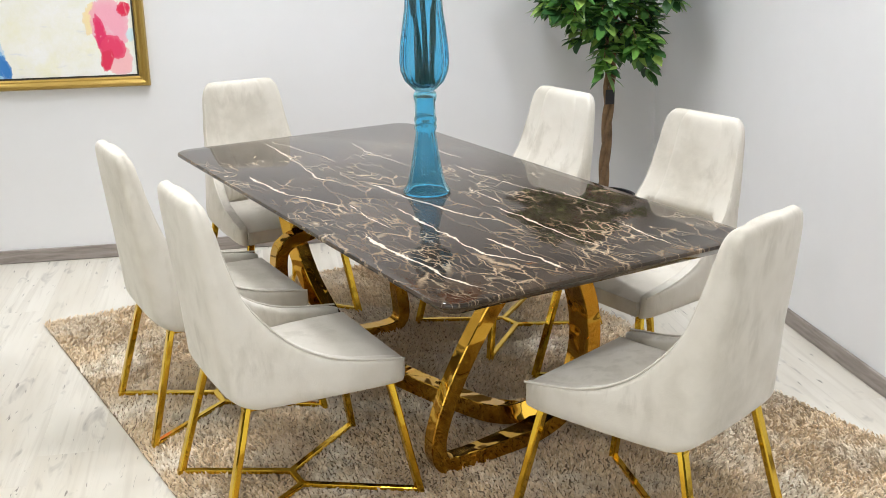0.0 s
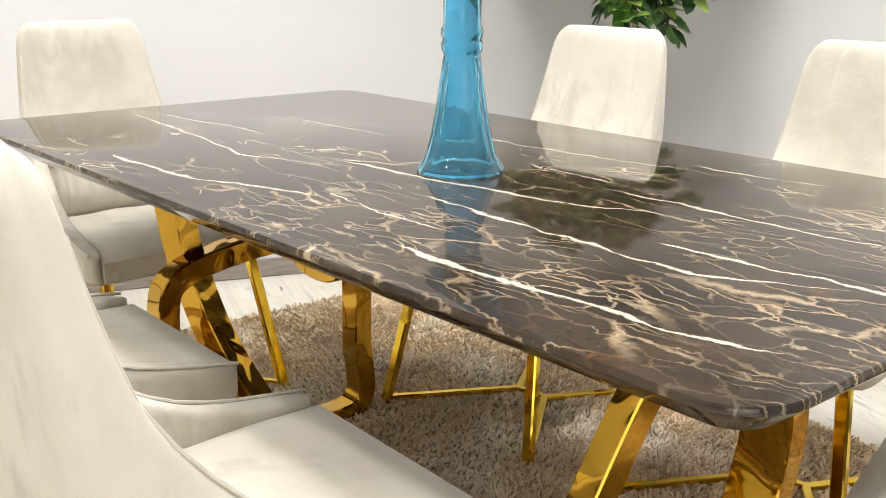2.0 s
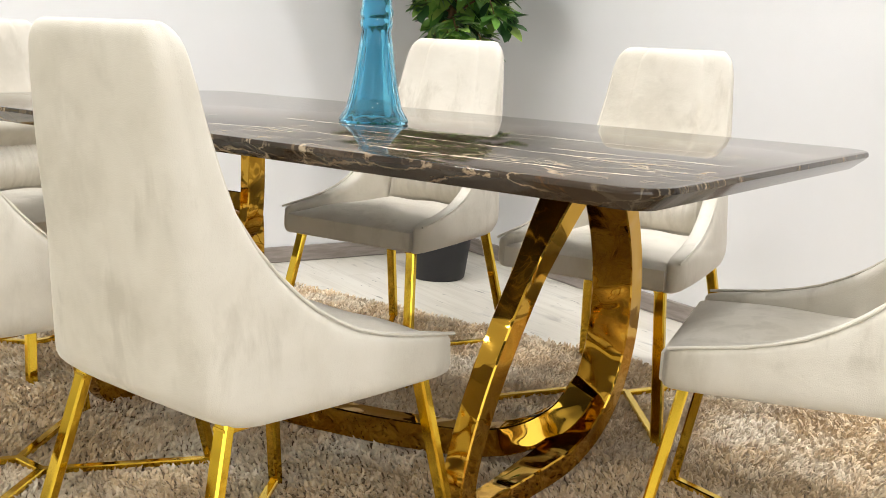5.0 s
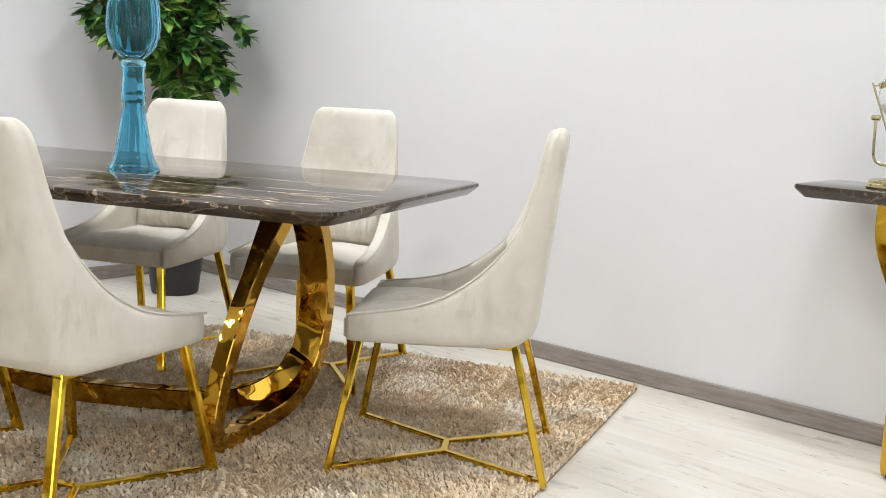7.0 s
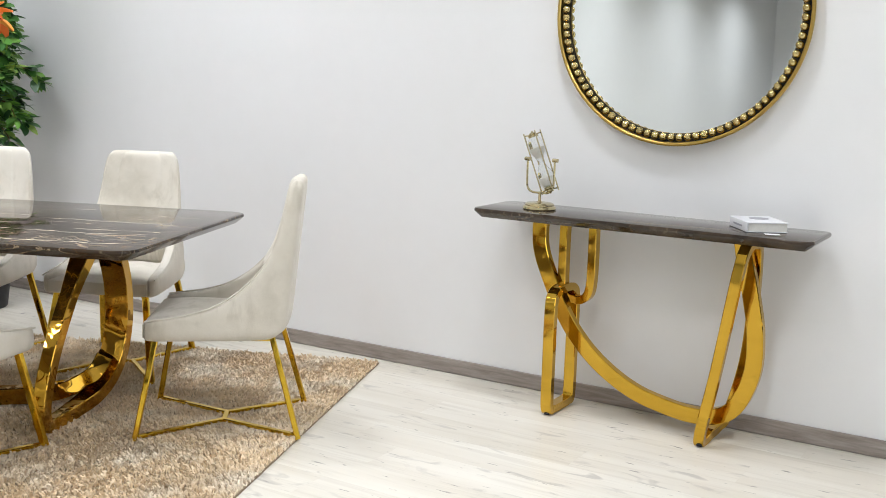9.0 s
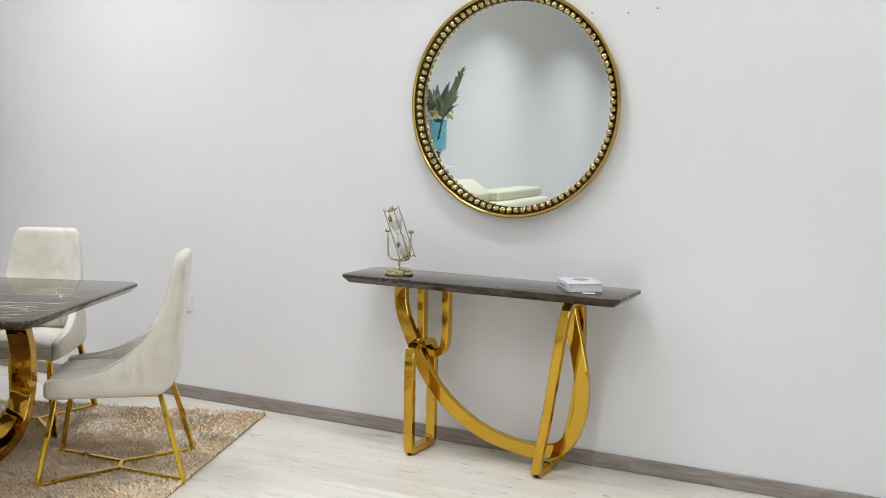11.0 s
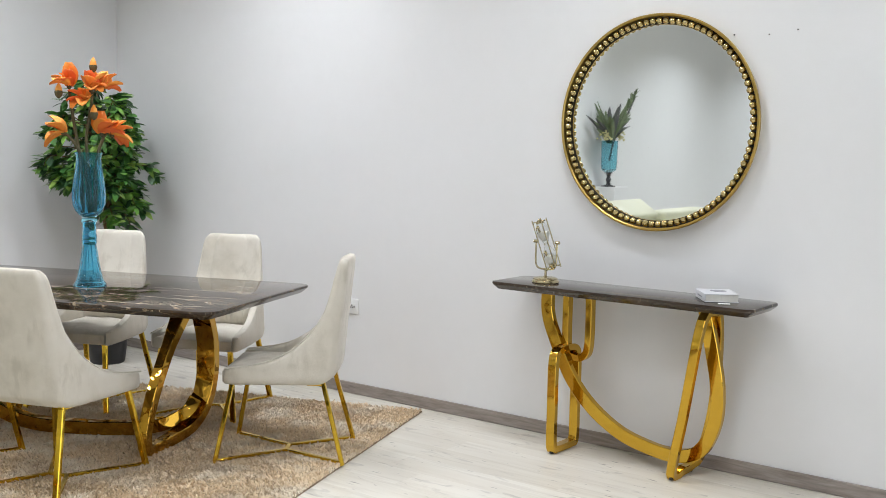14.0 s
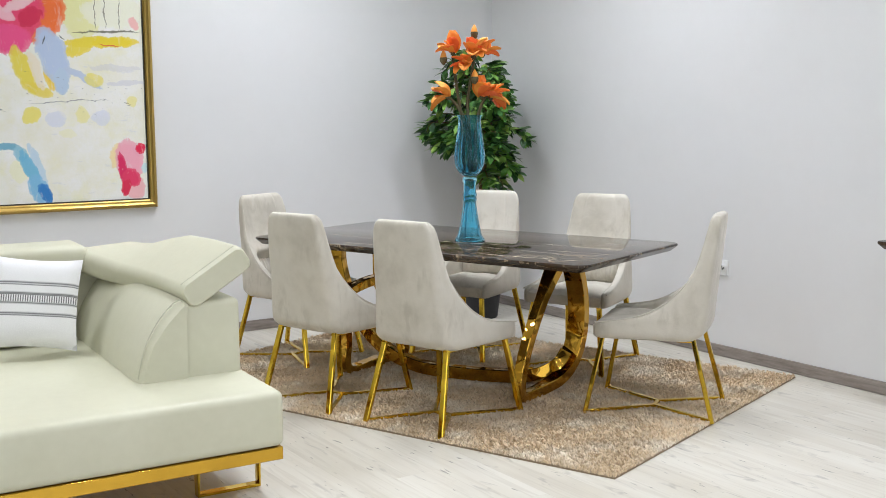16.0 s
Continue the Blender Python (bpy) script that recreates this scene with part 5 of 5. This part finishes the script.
# ---- vase on the plinth across the room ----
tagged(mesh_ob("plinth", boxed((-4.45, 5.06, 0.0), (-4.07, 5.40, 1.038), 0.004, 1), WALL), "plain white display plinth against the wall", "plinth")
v2 = thing("pedestal_vase", pose(-4.255, 5.24, 1.039) @ Matrix.Diagonal((1.05, 1.05, 1.05, 1)), "blue glass vase on a black foot with artificial leaves", "vase")
bm = bmesh.new()
lathe(bm, [(0.002, 0.0), (0.085, 0.0), (0.085, 0.006), (0.03, 0.02), (0.022, 0.05), (0.034, 0.08), (0.02, 0.11), (0.03, 0.15), (0.05, 0.165), (0.002, 0.166)], 24)
part("foot", bm, DARK, v2, "turned black foot")
bm = bmesh.new()
lathe(bm, [(0.05, 0.168), (0.085, 0.19), (0.093, 0.25), (0.097, 0.53), (0.092, 0.53), (0.088, 0.25), (0.078, 0.20), (0.004, 0.19)], 28)
part("glass_cylinder", bm, PALE_BLUE, v2)
rng = random.Random(3)
for k in range(44):
    az = 2 * math.pi * k / 44 * 2.4
    D = Vector((1.05 * math.cos(az), 0.3 * math.sin(az) - 0.1, rng.uniform(0.55, 1.2)))
    bm = bmesh.new()
    petal(bm, (0.03 * math.cos(az), 0.03 * math.sin(az), 0.50), D, rng.uniform(0.34, 0.55), 0.065, 0.05, rng)
    thicken(part("leaf", bm, AGAVE if k % 3 else AGAVE_DARK, v2), 0.003)
bm = bmesh.new()
tube(bm, smooth_path([(0, 0, 0.3), (-0.12, -0.02, 0.62), (-0.36, -0.03, 0.83), (-0.55, -0.03, 1.04)], 5), 0.012, 7)
part("branch", bm, AGAVE_DARK, v2)
for k in range(14):
    bm = bmesh.new()
    t = k / 13
    petal(bm, (-0.20 - 0.35 * t, -0.03, 0.72 + 0.32 * t), (rng.uniform(-0.9, 0.5), rng.uniform(-0.4, 0.1), 0.8), 0.16, 0.04, 0.02, rng)
    thicken(part("leaf", bm, AGAVE, v2), 0.003)
for sx in (-1, 1):
    bm = bmesh.new()
    for k in range(40):
        g = bmesh.ops.create_icosphere(bm, subdivisions=1, radius=0.014)["verts"]
        bmesh.ops.translate(bm, vec=(sx * rng.uniform(0.08, 0.26), rng.uniform(-0.08, 0.05), rng.uniform(0.54, 0.66)), verts=g)
    part("blossom_spray", bm, BLOSSOM, v2, "pale yellow blossom spray")

# ---- ceiling lamps ----
for lx, ly, power in LAMPS:
    la = thing("downlight", pose(lx, ly, H), "round recessed white ceiling downlight", "ceiling lamp", "ceiling downlights")
    bm = bmesh.new()
    lathe(bm, [(0.115, -0.012), (0.140, -0.010), (0.142, 0.0), (0.115, 0.0)], 32, close=True)
    part("rim", bm, PLASTIC, la)

# ---- floor planks ----
floor = tagged(mesh_ob("floor", boxed((XL - 0.15, YF - 0.15, -0.12), (XR + 0.15, YB + 0.15, -0.004)), FLOOR, False), "whitewashed oak laminate plank floor", "floor", kind="structure")
floor.matrix_world = ROOM
PWID, PLEN = 0.192, 1.285
pm = boxed((0.0001, 0.0001, -0.005), (PWID - 0.0001, PLEN - 0.0001, 0.0), 0.0003, 1)
plank = part("plank", pm, FLOOR, floor, smooth=False)
rng = random.Random(8)
cols = int((XR + 6.5) / PWID) + 1      # planks where the camera passes; the slab carries the same laminate beyond
firstp = True
for i in range(cols):
    x = XR - (i + 1) * PWID
    off = rng.uniform(0, PLEN)
    y = YF - off
    while y < YB:
        p = plank if firstp else plank.copy()
        if not firstp:
            scene.collection.objects.link(p)
        firstp = False
        p.location = (x, y, 0.0)
        y += PLEN
